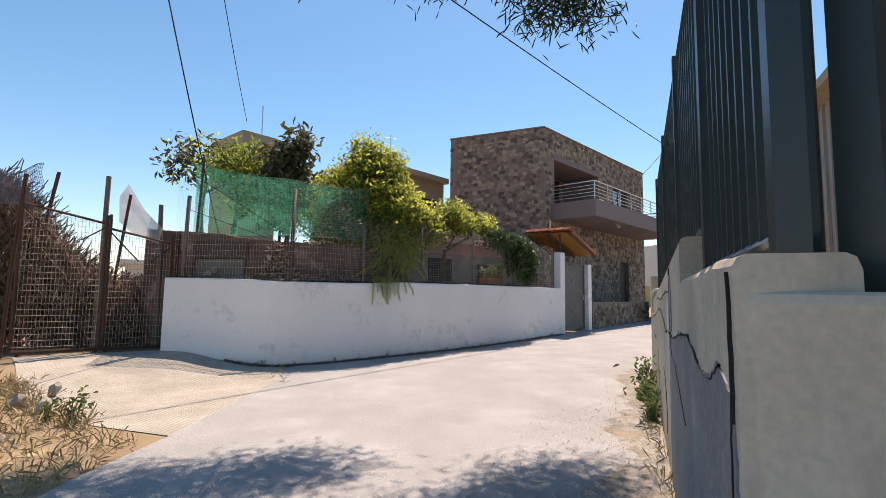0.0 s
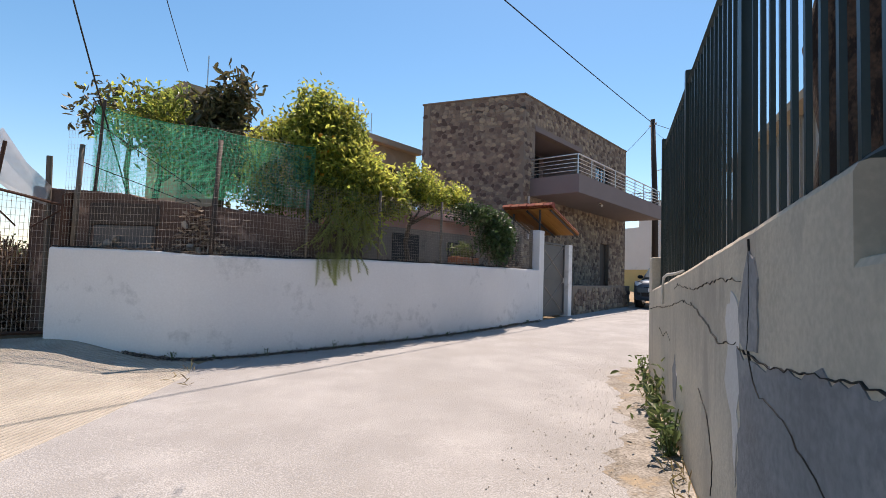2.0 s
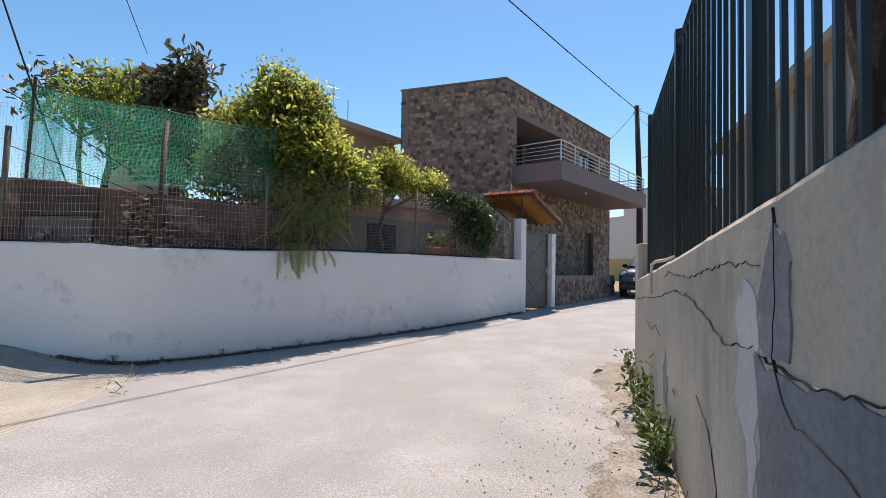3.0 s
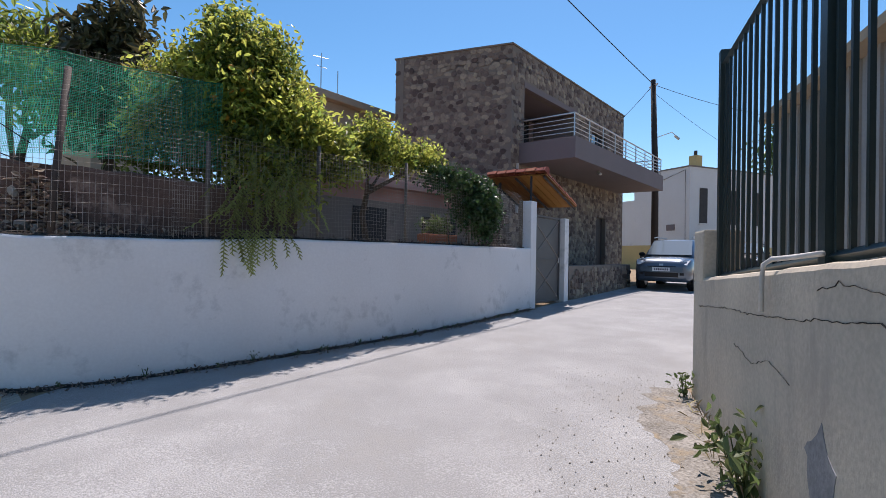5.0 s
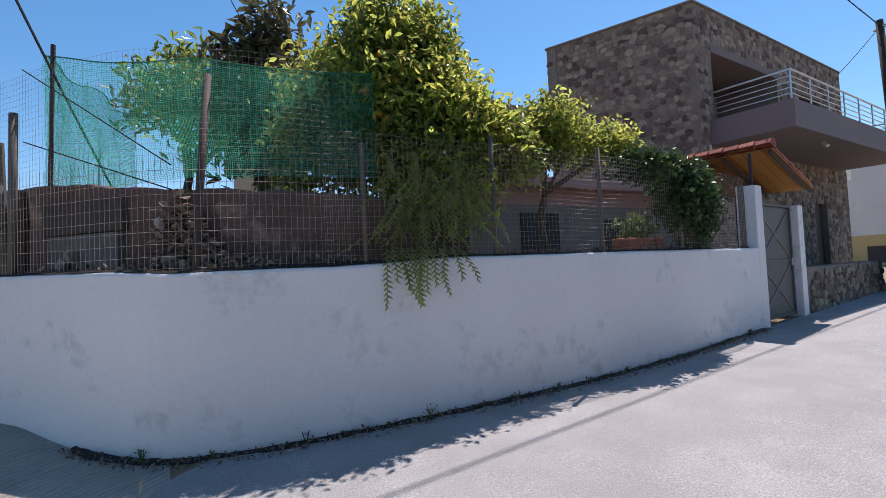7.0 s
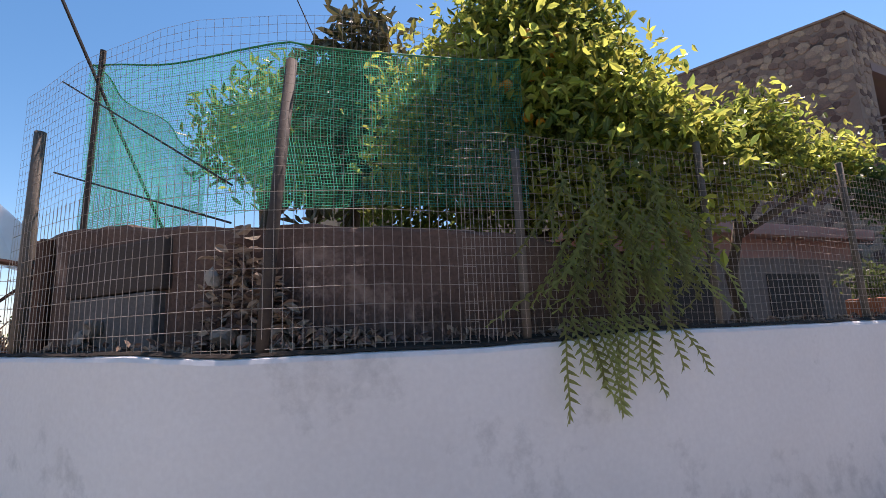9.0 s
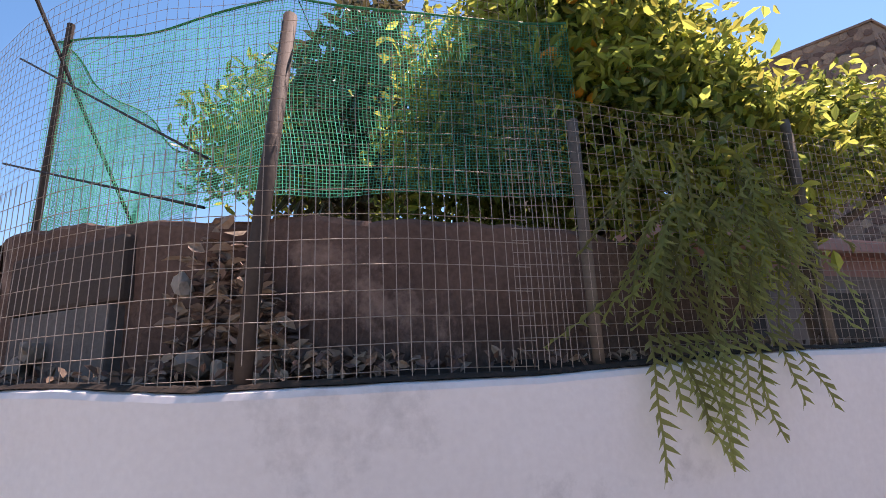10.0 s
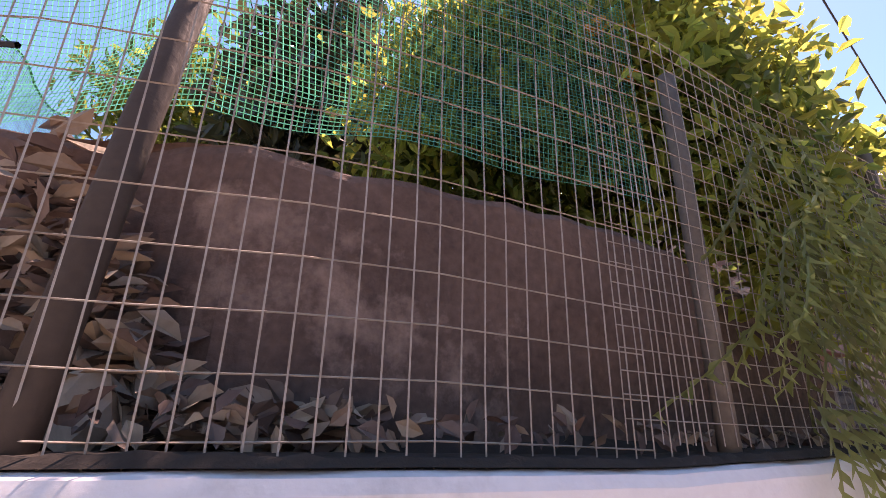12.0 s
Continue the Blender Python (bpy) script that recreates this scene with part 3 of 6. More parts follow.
for s0, s1, z0, z1, d in ((LO0 + 0.5, LO0 + 1.7, LOZ0, LOZ0 + 1.95, 1.72), (LO0 + 2.1, LO0 + 3.3, LOZ0, LOZ0 + 1.95, 1.72), (WI0, WI1, WIZ0, WIZ1, 0.16)):
    win = new("window"); win.parent = house
    bm = bmesh.new(); box(bm, s0 + 0.06, s1 - 0.06, d, d + 0.02, z0 + 0.06, z1 - 0.06, mm); part("pane", bm, GLASS, win)
    bm = bmesh.new()
    for a in ((s0, s0 + 0.06, z0, z1), (s1 - 0.06, s1, z0, z1), (s0, s1, z0, z0 + 0.06), (s0, s1, z1 - 0.06, z1), ((s0 + s1) / 2 - 0.03, (s0 + s1) / 2 + 0.03, z0, z1)):
        box(bm, a[0], a[1], d - 0.03, d + 0.03, a[2], a[3], mm)
    part("frame", bm, DARKWOOD, win)
bm = bmesh.new(); box(bm, DO0, DO1, 0.16, 0.2, HBASE + 0.2, 3.9, mm); part("door", bm, DARKWOOD, house, "dark wooden front door")
# lintel beam over the loggia
bm = bmesh.new(); box(bm, LO0 - 0.05, LO1 + 0.05, -0.03, 0.1, LOZ1 - 0.02, LOZ1 + 0.16, mm); part("lintel", bm, TAUPE, house)
# balcony with a thick fascia
BS0, BS1, BOUT, BZ0, BZ1 = 0.45, 9.1, 1.85, 5.12, 5.74
balc = new("balcony"); balc.parent = house
bm = bmesh.new()
box(bm, BS0, BS1, -BOUT, -0.003, BZ0, BZ0 + 0.2, mm)
box(bm, BS0, BS1, -BOUT, -BOUT + 0.14, BZ0 + 0.2, BZ1, mm)
box(bm, BS0, BS0 + 0.14, -BOUT + 0.14, -0.003, BZ0 + 0.2, BZ1, mm)
box(bm, BS1 - 0.14, BS1, -BOUT + 0.14, -0.003, BZ0 + 0.2, BZ1, mm)
part("slab", bm, TAUPE, balc)
for s in np.linspace(BS0 + 0.07, BS1 - 0.07, 9):
    bm = bmesh.new(); tube(bm, [mm @ Vector((s, -BOUT + 0.07, BZ1)), mm @ Vector((s, -BOUT + 0.07, BZ1 + 0.68))], 0.02, 6); part("rail_post", bm, STEEL, balc)
for h in (0.14, 0.27, 0.40, 0.53, 0.68):
    r = 0.024 if h > 0.6 else 0.012
    bm = bmesh.new(); tube(bm, [mm @ Vector((BS0 + 0.07, -0.01, BZ1 + h)), mm @ Vector((BS0 + 0.07, -BOUT + 0.07, BZ1 + h)), mm @ Vector((BS1 - 0.07, -BOUT + 0.07, BZ1 + h)), mm @ Vector((BS1 - 0.07, -0.01, BZ1 + h))], r, 6); part("rail", bm, STEEL, balc)
bm = bmesh.new(); tube(bm, [mm @ Vector((3.0, -1.5, BZ0)), mm @ Vector((3.0, -1.5, BZ0 - 0.06))], 0.05, 8); tube(bm, [mm @ Vector((3.0, -1.5, BZ0 - 0.05)), mm @ Vector((2.9, -1.62, BZ0 - 0.13))], 0.045, 8); part("lamp", bm, PVC, balc, "white spotlight under the balcony")
bm = bmesh.new(); tube(bm, [hp(0.3, 0.06, 5.1), hp(0.3, 0.06, 3.6)], 0.04, 8); part("downpipe", bm, PVC, house)

# low stone wall beside the lane
LW0, LW1 = Vector((13.55, 11.39, 0)), Vector((18.7, 13.0, 0))
lm = along(LW0, LW1)
bm = bmesh.new(); box(bm, 0, (LW1 - LW0).length, 0.02, 0.4, 0.8, 2.06, lm); lowwall = tagged(part("low_wall", bm, MORTAR), "low rubble stone wall along the lane", "wall", kind="structure")
# yard terrace behind the low wall and gate
bm = bmesh.new()
f = [bm.verts.new(v) for v in ((11.6, 11.0, 1.13), (18.7, 13.1, 1.13), (20.0, 15.3, 1.13), (13.7, 13.8, 1.13))]
bm.faces.new(f); tagged(part("yard", bm, SLAB), "grey concrete yard in front of the house", "yard", kind="structure")

# ---- cream wall with the green railing ----
ribbon_wall("roadside_wall", [(8.2, 5.47), (3.356, 1.852)], 0.26, 2.15, CREAM, "cracked cream rendered roadside wall with grey cement patches", step=0.12, wave=0.003, tops=[(0, 2.13), (0.5, 2.33), (1, 2.56)])

RA, RB = (3.5, 1.96), (8.2, 5.47)
# the wall's front faces the lane; from RB to RA the lane lies on the right hand
def rpt(s, off, z):
    """Along the wall from its near end, off metres out from its face towards the lane."""
    d = Vector((RB[0] - RA[0], RB[1] - RA[1], 0)).normalized()
    o = Vector((-d.y, d.x, 0))
    v = Vector((RA[0], RA[1], 0)) + d * s + o * off
    return Vector((v.x, v.y, z))


# near corner: stepped blocks and the wall that turns away
RN, RS = (2.098, 0.913), (3.356, 1.852)
ribbon_wall("roadside_wall_step", [RS, RN], 0.26, 2.1, CREAM, "cream wall end stepping down, with a wide crack", step=0.1, wave=0.003, tops=[(0, 2.33), (0.8, 2.35), (1, 2.34)])
ribbon_wall("roadside_wall_return", [(RN[0] + 0.003, RN[1] - 0.002), (2.42, -0.3), (2.75, -4.5)], 0.26, 2.25, CREAM, "pale scuffed rendered wall at the lane's bend", step=0.15, wave=0.02)
bm = bmesh.new(); box(bm, 5.45, 5.87, -0.003, 0.32, 2.1, 2.58, Matrix.Translation(rpt(0, 0, 0)) @ Matrix.Rotation(math.atan2(RB[1] - RA[1], RB[0] - RA[0]), 4, "Z") @ Matrix.Scale(-1, 4, (0, 1, 0)), 0.02)
tagged(part("wall_block", bm, CREAM), "cream rendered block at the wall's end", "block", "wall blocks")

# grey cement repairs on the lower face
def rpatch(name, outline, seed, mat, label, proud=0.005):
    """A thin coat on the wall's face with a broken edge; outline as (distance, height) corners."""
    rs = np.random.RandomState(seed)
    pts = []
    for (s0, z0), (s1, z1) in zip(outline, outline[1:] + outline[:1]):
        n = max(1, int(math.hypot(s1 - s0, z1 - z0) / 0.045))
        pts += [(s0 + (s1 - s0) * k / n + 0.012 * rs.normal(), z0 + (z1 - z0) * k / n + 0.012 * rs.normal()) for k in range(n)]
    bm = bmesh.new()
    fr = [bm.verts.new(rpt(s, proud, z)) for s, z in pts]
    bk = [bm.verts.new(rpt(s, -0.02, z)) for s, z in pts]
    bm.faces.new(fr)
    for i in range(len(fr)):
        j = (i + 1) % len(fr)
        bm.faces.new((fr[i], fr[j], bk[j], bk[i]))
    return tagged(part(name, bm, mat), label, "wall", kind="structure")


rpatch("cement_repair", [(-1.71, 0.7), (0.95, 0.7), (0.92, 1.3), (0.86, 1.7), (0.9, 1.97), (0.5, 1.95), (0.1, 2.01), (-0.3, 2.03), (-0.55, 2.05), (-0.85, 2.0), (-1.15, 1.95), (-1.45, 2.03), (-1.71, 2.0)], 5, PATCH, "smooth grey cement repair on the cream wall")
rpatch("cement_repair_small", [(0.60, 2.0), (0.84, 1.99), (0.86, 2.15), (0.80, 2.26), (0.72, 2.4), (0.66, 2.38), (0.58, 2.2)], 9, PATCH, "narrow grey cement strip on the cream wall", 0.0065)
rpatch("plaster_repair", [(0.86, 1.98), (0.88, 2.1), (0.92, 2.2), (1.02, 2.22), (1.14, 2.1), (1.08, 1.95), (1.16, 1.8), (1.0, 1.6), (0.94, 1.35), (0.9, 1.7)], 11, PLASTER, "pale plaster scar on the cream wall", 0.0035)
rpatch("plaster_repair_low", [(2.9, 1.5), (3.05, 1.62), (3.2, 1.5), (3.15, 1.3), (3.0, 1.25)], 12, PATCH, "grey scuffed scar low on the cream wall", 0.0035)


def crack(points, seed, width=0.012, out=0.004):
    rs = np.random.RandomState(seed)
    pts = []
    for (s0, z0), (s1, z1) in zip(points, points[1:]):
        n = max(2, int(math.hypot(s1 - s0, z1 - z0) / 0.04))
        for k in range(n):
            t = k / n
            pts.append((s0 + (s1 - s0) * t + rs.normal() * 0.006, z0 + (z1 - z0) * t + rs.normal() * 0.005))
    pts.append(points[-1])
    vs, fs = [], []
    for i, (s, z) in enumerate(pts):
        a, b = pts[max(0, i - 1)], pts[min(len(pts) - 1, i + 1)]
        dx, dz = b[0] - a[0], b[1] - a[1]
        L = math.hypot(dx, dz) + 1e-6
        w = width * (0.25 + 0.6 * abs(noise.noise((s * 4.0, z * 4.0, seed)))) * 0.6
        for sg in (-1, 1):
            vs.append(rpt(s - dz / L * w * sg, out, z + dx / L * w * sg))
            vs.append(rpt(s - dz / L * w * sg, out - 0.03, z + dx / L * w * sg))
        if i:
            k = 4 * i
            fs += [(k - 4, k, k + 2, k - 2), (k - 4, k - 3, k + 1, k), (k - 2, k + 2, k + 3, k - 1)]
    ob = link("crack", vs, fs, CRACK)
    return tagged(ob, "dark open crack in the rendered wall", "crack", "wall cracks", "structure")


crack([(5.6, 1.90), (4.6, 1.97), (3.9, 2.0), (3.4, 2.04), (3.0, 2.08), (2.6, 2.12), (2.2, 2.10)], 1, 0.007, 0.005)
crack([(3.1, 2.20), (2.9, 2.24), (2.5, 2.22), (2.1, 2.21), (1.7, 2.25), (1.25, 2.28), (0.85, 2.27)], 2, 0.006, 0.005)
crack([(2.2, 2.12), (1.66, 2.03), (1.3, 1.95), (1.15, 1.97), (0.92, 2.0)], 3, 0.006, 0.007)
crack([(0.72, 2.44), (0.70, 2.2), (0.73, 2.0), (0.6, 1.85), (0.3, 1.82), (0.0, 1.72), (-0.35, 1.60)], 4, 0.006, 0.009)
crack([(0.9, 1.98), (0.5, 1.96), (0.0, 2.02), (-0.3, 2.04), (-0.55, 2.06), (-0.8, 2.01), (-1.1, 1.96), (-1.3, 1.97), (-1.5, 2.04)], 6, 0.010, 0.008)
crack([(-1.70, 2.30), (-1.71, 2.0), (-1.68, 1.75), (-1.71, 1.4), (-1.69, 0.9)], 7, 0.020, 0.009)
crack([(4.4, 1.75), (4.0, 1.70), (3.7, 1.78), (3.4, 1.72)], 8, 0.004, 0.005)
crack([(1.9, 1.6), (1.6, 1.5), (1.45, 1.3), (1.5, 1.1)], 9, 0.004, 0.005)

# bent pipe out of the wall top
bm = bmesh.new(); tube(bm, [rpt(3.3, -0.09, 2.36), rpt(3.6, -0.06, 2.34), rpt(3.68, 0.0, 2.33), rpt(3.71, 0.03, 2.30), rpt(3.72, 0.035, 2.22), rpt(3.72, 0.035, 2.04)], 0.014, 8)
tagged(part("drain_pipe", bm, PVC, smooth=True), "bent grey drain pipe over the cream wall", "pipe")

# railing panels
railing = thing("railing", "tall dark green steel railing with square posts on the cream wall", "railing")
RZ0, RZ1 = 2.24, 4.08
def sq_bar(s, off, z0, z1, w, deep=0.1):
    bm = bmesh.new()
    box(bm, -w / 2, w / 2, -deep / 2, deep / 2, z0, z1, Matrix.Translation(rpt(s, off, 0)) @ Matrix.Rotation(math.atan2(RB[1] - RA[1], RB[0] - RA[0]), 4, "Z"))
    return bm
first = part("bar", sq_bar(0, 0, 0, 1, 0.022, 0.022), FENCE, railing)
bar_mesh = first.data
bpy.data.objects.remove(first)
rot = rpt(0, 0, 0)
dvec = rpt(1, 0, 0) - rpt(0, 0, 0)
for s in np.arange(-1.55, 5.40, 0.138):
    o = new("bar", bar_mesh); o.parent = railing
    low, high = 2.60 - 0.08 * max(s, 0.0) if s > -0.3 else 2.37, RZ1 + 0.13 - 0.035 * max(s, 0.0)
    o.matrix_basis = Matrix.Translation(dvec * s + rpt(0, -0.14, 0) + Vector((0, 0, low))) @ Matrix.Diagonal((1, 1, high - low, 1)) @ Matrix.Translation(-rot)
for s in (-1.68, -0.32, 1.35, 3.35, 5.42):
    part("post", sq_bar(s, -0.14, 2.0, RZ1 + 0.06 + 0.035 * (5.42 - max(s, 0.0)), 0.075, 0.075), FENCE, railing)
for za, zb in ((2.61, 2.175), (RZ1 + 0.13, RZ1 - 0.06)):
    bm = bmesh.new()
    tube(bm, [rpt(-0.32, -0.14, za), rpt(0, -0.14, za), rpt(5.42, -0.14, zb)], 0.028, 4)
    part("rail", bm, FENCE, railing)
for z in (2.385, RZ1 + 0.13):
    bm = bmesh.new(); tube(bm, [rpt(-1.68, -0.14, z), rpt(-0.32, -0.14, z)], 0.028, 4); part("rail", bm, FENCE, railing)
# further railing round the bend
railing2 = thing("railing", "dark green steel railing round the lane's bend", "railing")
for k in range(26):
    t = k / 25
    x, y = 2.42 + 0.57 * t, 0.85 - 5.35 * t
    bm = bmesh.new(); box(bm, x - 0.011, x + 0.011, y - 0.011, y + 0.011, RZ0 - 0.05, RZ1); part("bar", bm, FENCE, railing2)
for z in (RZ0 + 0.06, RZ1 - 0.06):
    bm = bmesh.new(); tube(bm, [(2.42, 0.85, z), (2.99, -4.5, z)], 0.028, 4); part("rail", bm, FENCE, railing2)
for t in (0.02, 0.5, 0.98):
    x, y = 2.42 + 0.57 * t, 0.85 - 5.35 * t
    bm = bmesh.new(); box(bm, x - 0.05, x + 0.05, y - 0.05, y + 0.05, 2.0, RZ1 + 0.06); part("post", bm, FENCE, railing2)

# building behind the railing, clad in grey ribbed sheet
shed = thing("shed", "grey ribbed sheet-metal building behind the railing", "building")
for k in range(56):
    bm = bmesh.new()
    s = -2.6 + k * 0.235
    n = rpt(s, -2.1, 0)
    m = Matrix.Translation(n) @ Matrix.Rotation(math.atan2(RB[1] - RA[1], RB[0] - RA[0]), 4, "Z")
    box(bm, 0.0, 0.19, -0.02, 0.0, 1.3, 4.75, m)
    box(bm, 0.19, 0.235, -0.02, 0.035, 1.3, 4.75, m)
    part("rib_panel", bm, SHEET, shed)
bm = bmesh.new(); m = Matrix.Translation(rpt(-2.7, -2.15, 0)) @ Matrix.Rotation(math.atan2(RB[1] - RA[1], RB[0] - RA[0]), 4, "Z"); box(bm, 0, 13.2, -4.0, -0.02, 1.0, 4.7, m); part("body", bm, SHEET, shed)
bm = bmesh.new(); box(bm, -0.2, 13.4, -4.2, 0.3, 4.75, 4.87, m); part("roof", bm, BEIGE, shed)
# raised bed behind the wall
bm = bmesh.new()
f = [bm.verts.new(v) for v in (rpt(-1.6, -0.2, 2.08), rpt(5.7, -0.2, 2.0), rpt(5.7, -2.2, 2.0), rpt(-1.6, -2.2, 2.08))]
bm.faces.new(f); tagged(part("raised_bed", bm, DIRT), "dry earth bed behind the cream wall", "ground", kind="structure")

# ---- old earth wall and fence above the garden wall ----
def off_line(line, d):
    p = np.array(line, float)
    t = np.gradient(p, axis=0)
    t /= np.hypot(*t.T)[:, None]
    return [tuple(r) for r in p + np.stack([-t[:, 1], t[:, 0]], 1) * d]


FENCE_LINE = off_line(WALL_LINE, 0.06)
EARTH_LINE = [(0.95, 11.3), (1.62, 10.5), (2.6, 9.72), (3.4, 9.40), (4.75, 9.40), (5.75, 9.64)]
ribbon_wall("earth_wall", EARTH_LINE, 0.35, 2.98, BROWNWALL, "crumbling old wall of brown earth render", step=0.09, wave=0.07, ragged=0.035, tops=[(0, 3.42), (0.2, 3.34), (0.37, 3.24), (0.49, 3.17), (0.66, 3.15), (0.8, 3.10), (1, 2.95)])
bm = bmesh.new()
em = along(EARTH_LINE[1], EARTH_LINE[2])
box(bm, 0.25, 1.15, -0.07, 0.1, 2.1, 2.82, em, 0.01)
tagged(part("block_panel", bm, GREYBLOCK), "grey concrete block panel in the earth wall", "wall", kind="structure")
bm = bmesh.new(); box(bm, 0.15, 1.2, -0.06, 0.1, 2.83, 3.15, em, 0.02); tagged(part("dark_band", bm, DARKPOST), "dark band above the block panel", "beam", kind="structure")
# soil ledge between the walls
ledge_l, ledge_r = resample(off_line([p for p in WALL_LINE if p[0] < 5.7], 0.2), 40), resample(EARTH_LINE[1:], 40)
vs, fs = [], []
for i in range(40):
    for j in range(5):
        t = j / 4
        p = ledge_l[i] * (1 - t) + (ledge_r[i] + 0.08) * t
        vs.append((p[0], p[1], 2.40 + 0.10 * t + 0.03 * noise.noise((p[0] * 5, p[1] * 5, 1))))
for i in range(39):
    for j in range(4):
        k = i * 5 + j
        fs.append((k, k + 5, k + 6, k + 1))
tagged(link("soil_ledge", vs, fs, SOIL, smooth=True), "dark soil ledge behind the garden wall", "ground", kind="structure")
# dark grime and moss on the garden wall's top
vs, fs = [], []
crest = resample(WALL_LINE, 330)
ct = np.gradient(crest, axis=0)
ct /= np.hypot(*ct.T)[:, None]
for i, (x, y) in enumerate(crest[:-8]):
    zt = float(np.interp(i / 329, [0, 0.13, 0.2, 0.32, 0.42, 1], [2.475, 2.46, 2.425, 2.425, 2.47, 2.475]))
    edge = 0.022 + 0.018 * noise.noise((x * 5, y * 5, 2)) + 0.012 * noise.noise((x * 23, y * 23, 2))
    for d, h in ((edge, 0.004), (edge + 0.02, 0.016 + 0.014 * abs(noise.noise((x * 17, y * 17, 6)))), (0.12, 0.022), (0.235, 0.016)):
        vs.append((x - ct[i, 1] * d, y + ct[i, 0] * d, zt + h + 0.008 * noise.noise((x * 1.7, y * 1.7, 4.0))))
for i in range(len(crest) - 9):
    for j in range(3):
        k = i * 4 + j
        fs.append((k, k + 4, k + 5, k + 1))
tagged(link("wall_top_grime", vs, fs, SOIL), "dark soil and moss along the garden wall's top", "soil", kind="structure")
# garden soil behind
bm = bmesh.new()
bm.faces.new([bm.verts.new(v) for v in ((1.9, 10.75, 2.3), (4.9, 9.8, 2.3), (11.4, 10.9, 1.35), (11.4, 13.0, 1.35), (4.5, 16.6, 2.2), (1.2, 15.6, 1.9))])
tagged(part("garden_soil", bm, SOIL), "shaded garden soil under the trees", "ground", kind="structure")


def lumps(name, centres, sizes, mat, label, cat, seed, flat=0.6):
    rs = np.random.RandomState(seed)
    for c, r in zip(centres, sizes):
        bm = bmesh.new()
        bmesh.ops.create_icosphere(bm, subdivisions=2, radius=1.0)
        for v in bm.verts:
            v.co *= 0.8 + 0.35 * noise.noise(v.co * 1.7 + Vector(rs.rand(3) * 0.2) + Vector(c))
        bmesh.ops.transform(bm, matrix=Matrix.Translation(c) @ Euler(rs.rand(3) * 3).to_matrix().to_4x4() @ Matrix.Diagonal((r, r * (0.5 + 0.4 * rs.rand()), r * flat, 1)), verts=bm.verts)
        tagged(part(name, bm, mat), label, cat, name + "s")


rs = np.random.RandomState(4)
# dead leaf and stone heap against the earth wall
heap = []
for k in range(760):
    s = rs.rand()
    x = 2.75 + 0.75 * rs.beta(2, 2) if s < 0.75 else 3.3 + 0.4 * rs.rand()
    base = max(0.03, 0.72 * (1 - abs(x - 2.98) / 0.42)) if x < 3.45 else 0.06
    y = np.interp(x, [1.62, 2.6, 3.4, 4.75], [10.5, 9.72, 9.40, 9.40]) - 0.02 - 0.13 * rs.rand()
    heap.append((x, y, 2.45 + base * rs.rand()))
leaves("leaf_litter", heap, 0.085, DEADLEAF, None, 0.5, 0.1, 21, 0.3, [(math.cos(k * 2.4), 0.5 * math.sin(k * 2.4), 0.25) for k in range(len(heap))])
tagged(bpy.data.objects["leaf_litter"], "heap of curled dead leaves behind the fence", "leaf litter", kind="stuff")
lit2 = [(1.6 + 9.2 * rs.rand(), 0, 0) for k in range(700)]
lit2 = [(x, np.interp(x, [p[0] for p in WALL_LINE], [p[1] for p in WALL_LINE]) + 0.1 + 0.3 * rs.rand() ** 1.5, 2.485 + 0.02 * rs.rand()) for x, _, _ in lit2]
leaves("leaf_scatter", lit2, 0.05, DEADLEAF, None, 0.6, 0.1, 22)
tagged(bpy.data.objects["leaf_scatter"], "scattered dead leaves on the garden wall's top", "leaf litter", kind="stuff")
lumps("rubble", [(2.95, 9.40, 2.52), (3.22, 9.33, 2.50), (3.30, 9.34, 2.53), (3.05, 9.36, 2.47), (3.42, 9.30, 2.48), (1.95, 10.1, 2.55), (2.05, 10.02, 2.62), (2.86, 9.46, 2.85)], [0.10, 0.11, 0.08, 0.09, 0.06, 0.11, 0.09, 0.08], ROCK, "broken pale stone lying behind the fence", "rubble", 31)

# ---- welded mesh fence ----
mesh_fence = thing("mesh_fence", "rusty welded wire mesh fence on the garden wall", "fence")
fp = resample(FENCE_LINE, 400)
fl = np.r_[0, np.cumsum(np.hypot(*np.diff(fp, axis=0).T))]
def fence_at(s, z, out=0.0):
    return Vector((np.interp(s, fl, fp[:, 0]), np.interp(s, fl, fp[:, 1]) + out, z))
def mesh_panel(s0, s1, z0, z1, dx, dz, r, parent, name, mat, seed, sag=0.02):
    rs = np.random.RandomState(seed)
    segs = []
    def pt(s, z):
        return fence_at(s, z + sag * noise.noise((s * 1.3, z, seed)), 0.018 * noise.noise((s * 2.1, z * 2.0, seed + 5)))
    for s in np.arange(s0, s1, dx):
        zz = np.linspace(z0, z1, 7)
        segs += [(pt(s, a), pt(s, b)) for a, b in zip(zz, zz[1:])]
    for z in np.arange(z0 + 0.05, z1 + 0.001, dz):
        ss = np.arange(s0, s1 + 0.01, 0.25)
        segs += [(pt(a, z), pt(b, z)) for a, b in zip(ss, ss[1:])]
    ob = rods(name, segs, r, mat, parent)
    ob["kind"] = "stuff"
    return ob
FL = float(fl[-1])
mesh_panel(0.12, 3.55, 2.42, 3.35, 0.050, 0.098, 0.0020, mesh_fence, "wire_panel", GALV, 1)
mesh_panel(3.3, FL - 0.2, 2.47, 3.62, 0.05, 0.05, 0.0016, mesh_fence, "wire_panel", GALV, 2)
mesh_panel(0.12, 3.6, 3.3, 4.25, 0.05, 0.05, 0.0010, mesh_fence, "wire_panel", GALV, 3, 0.05)
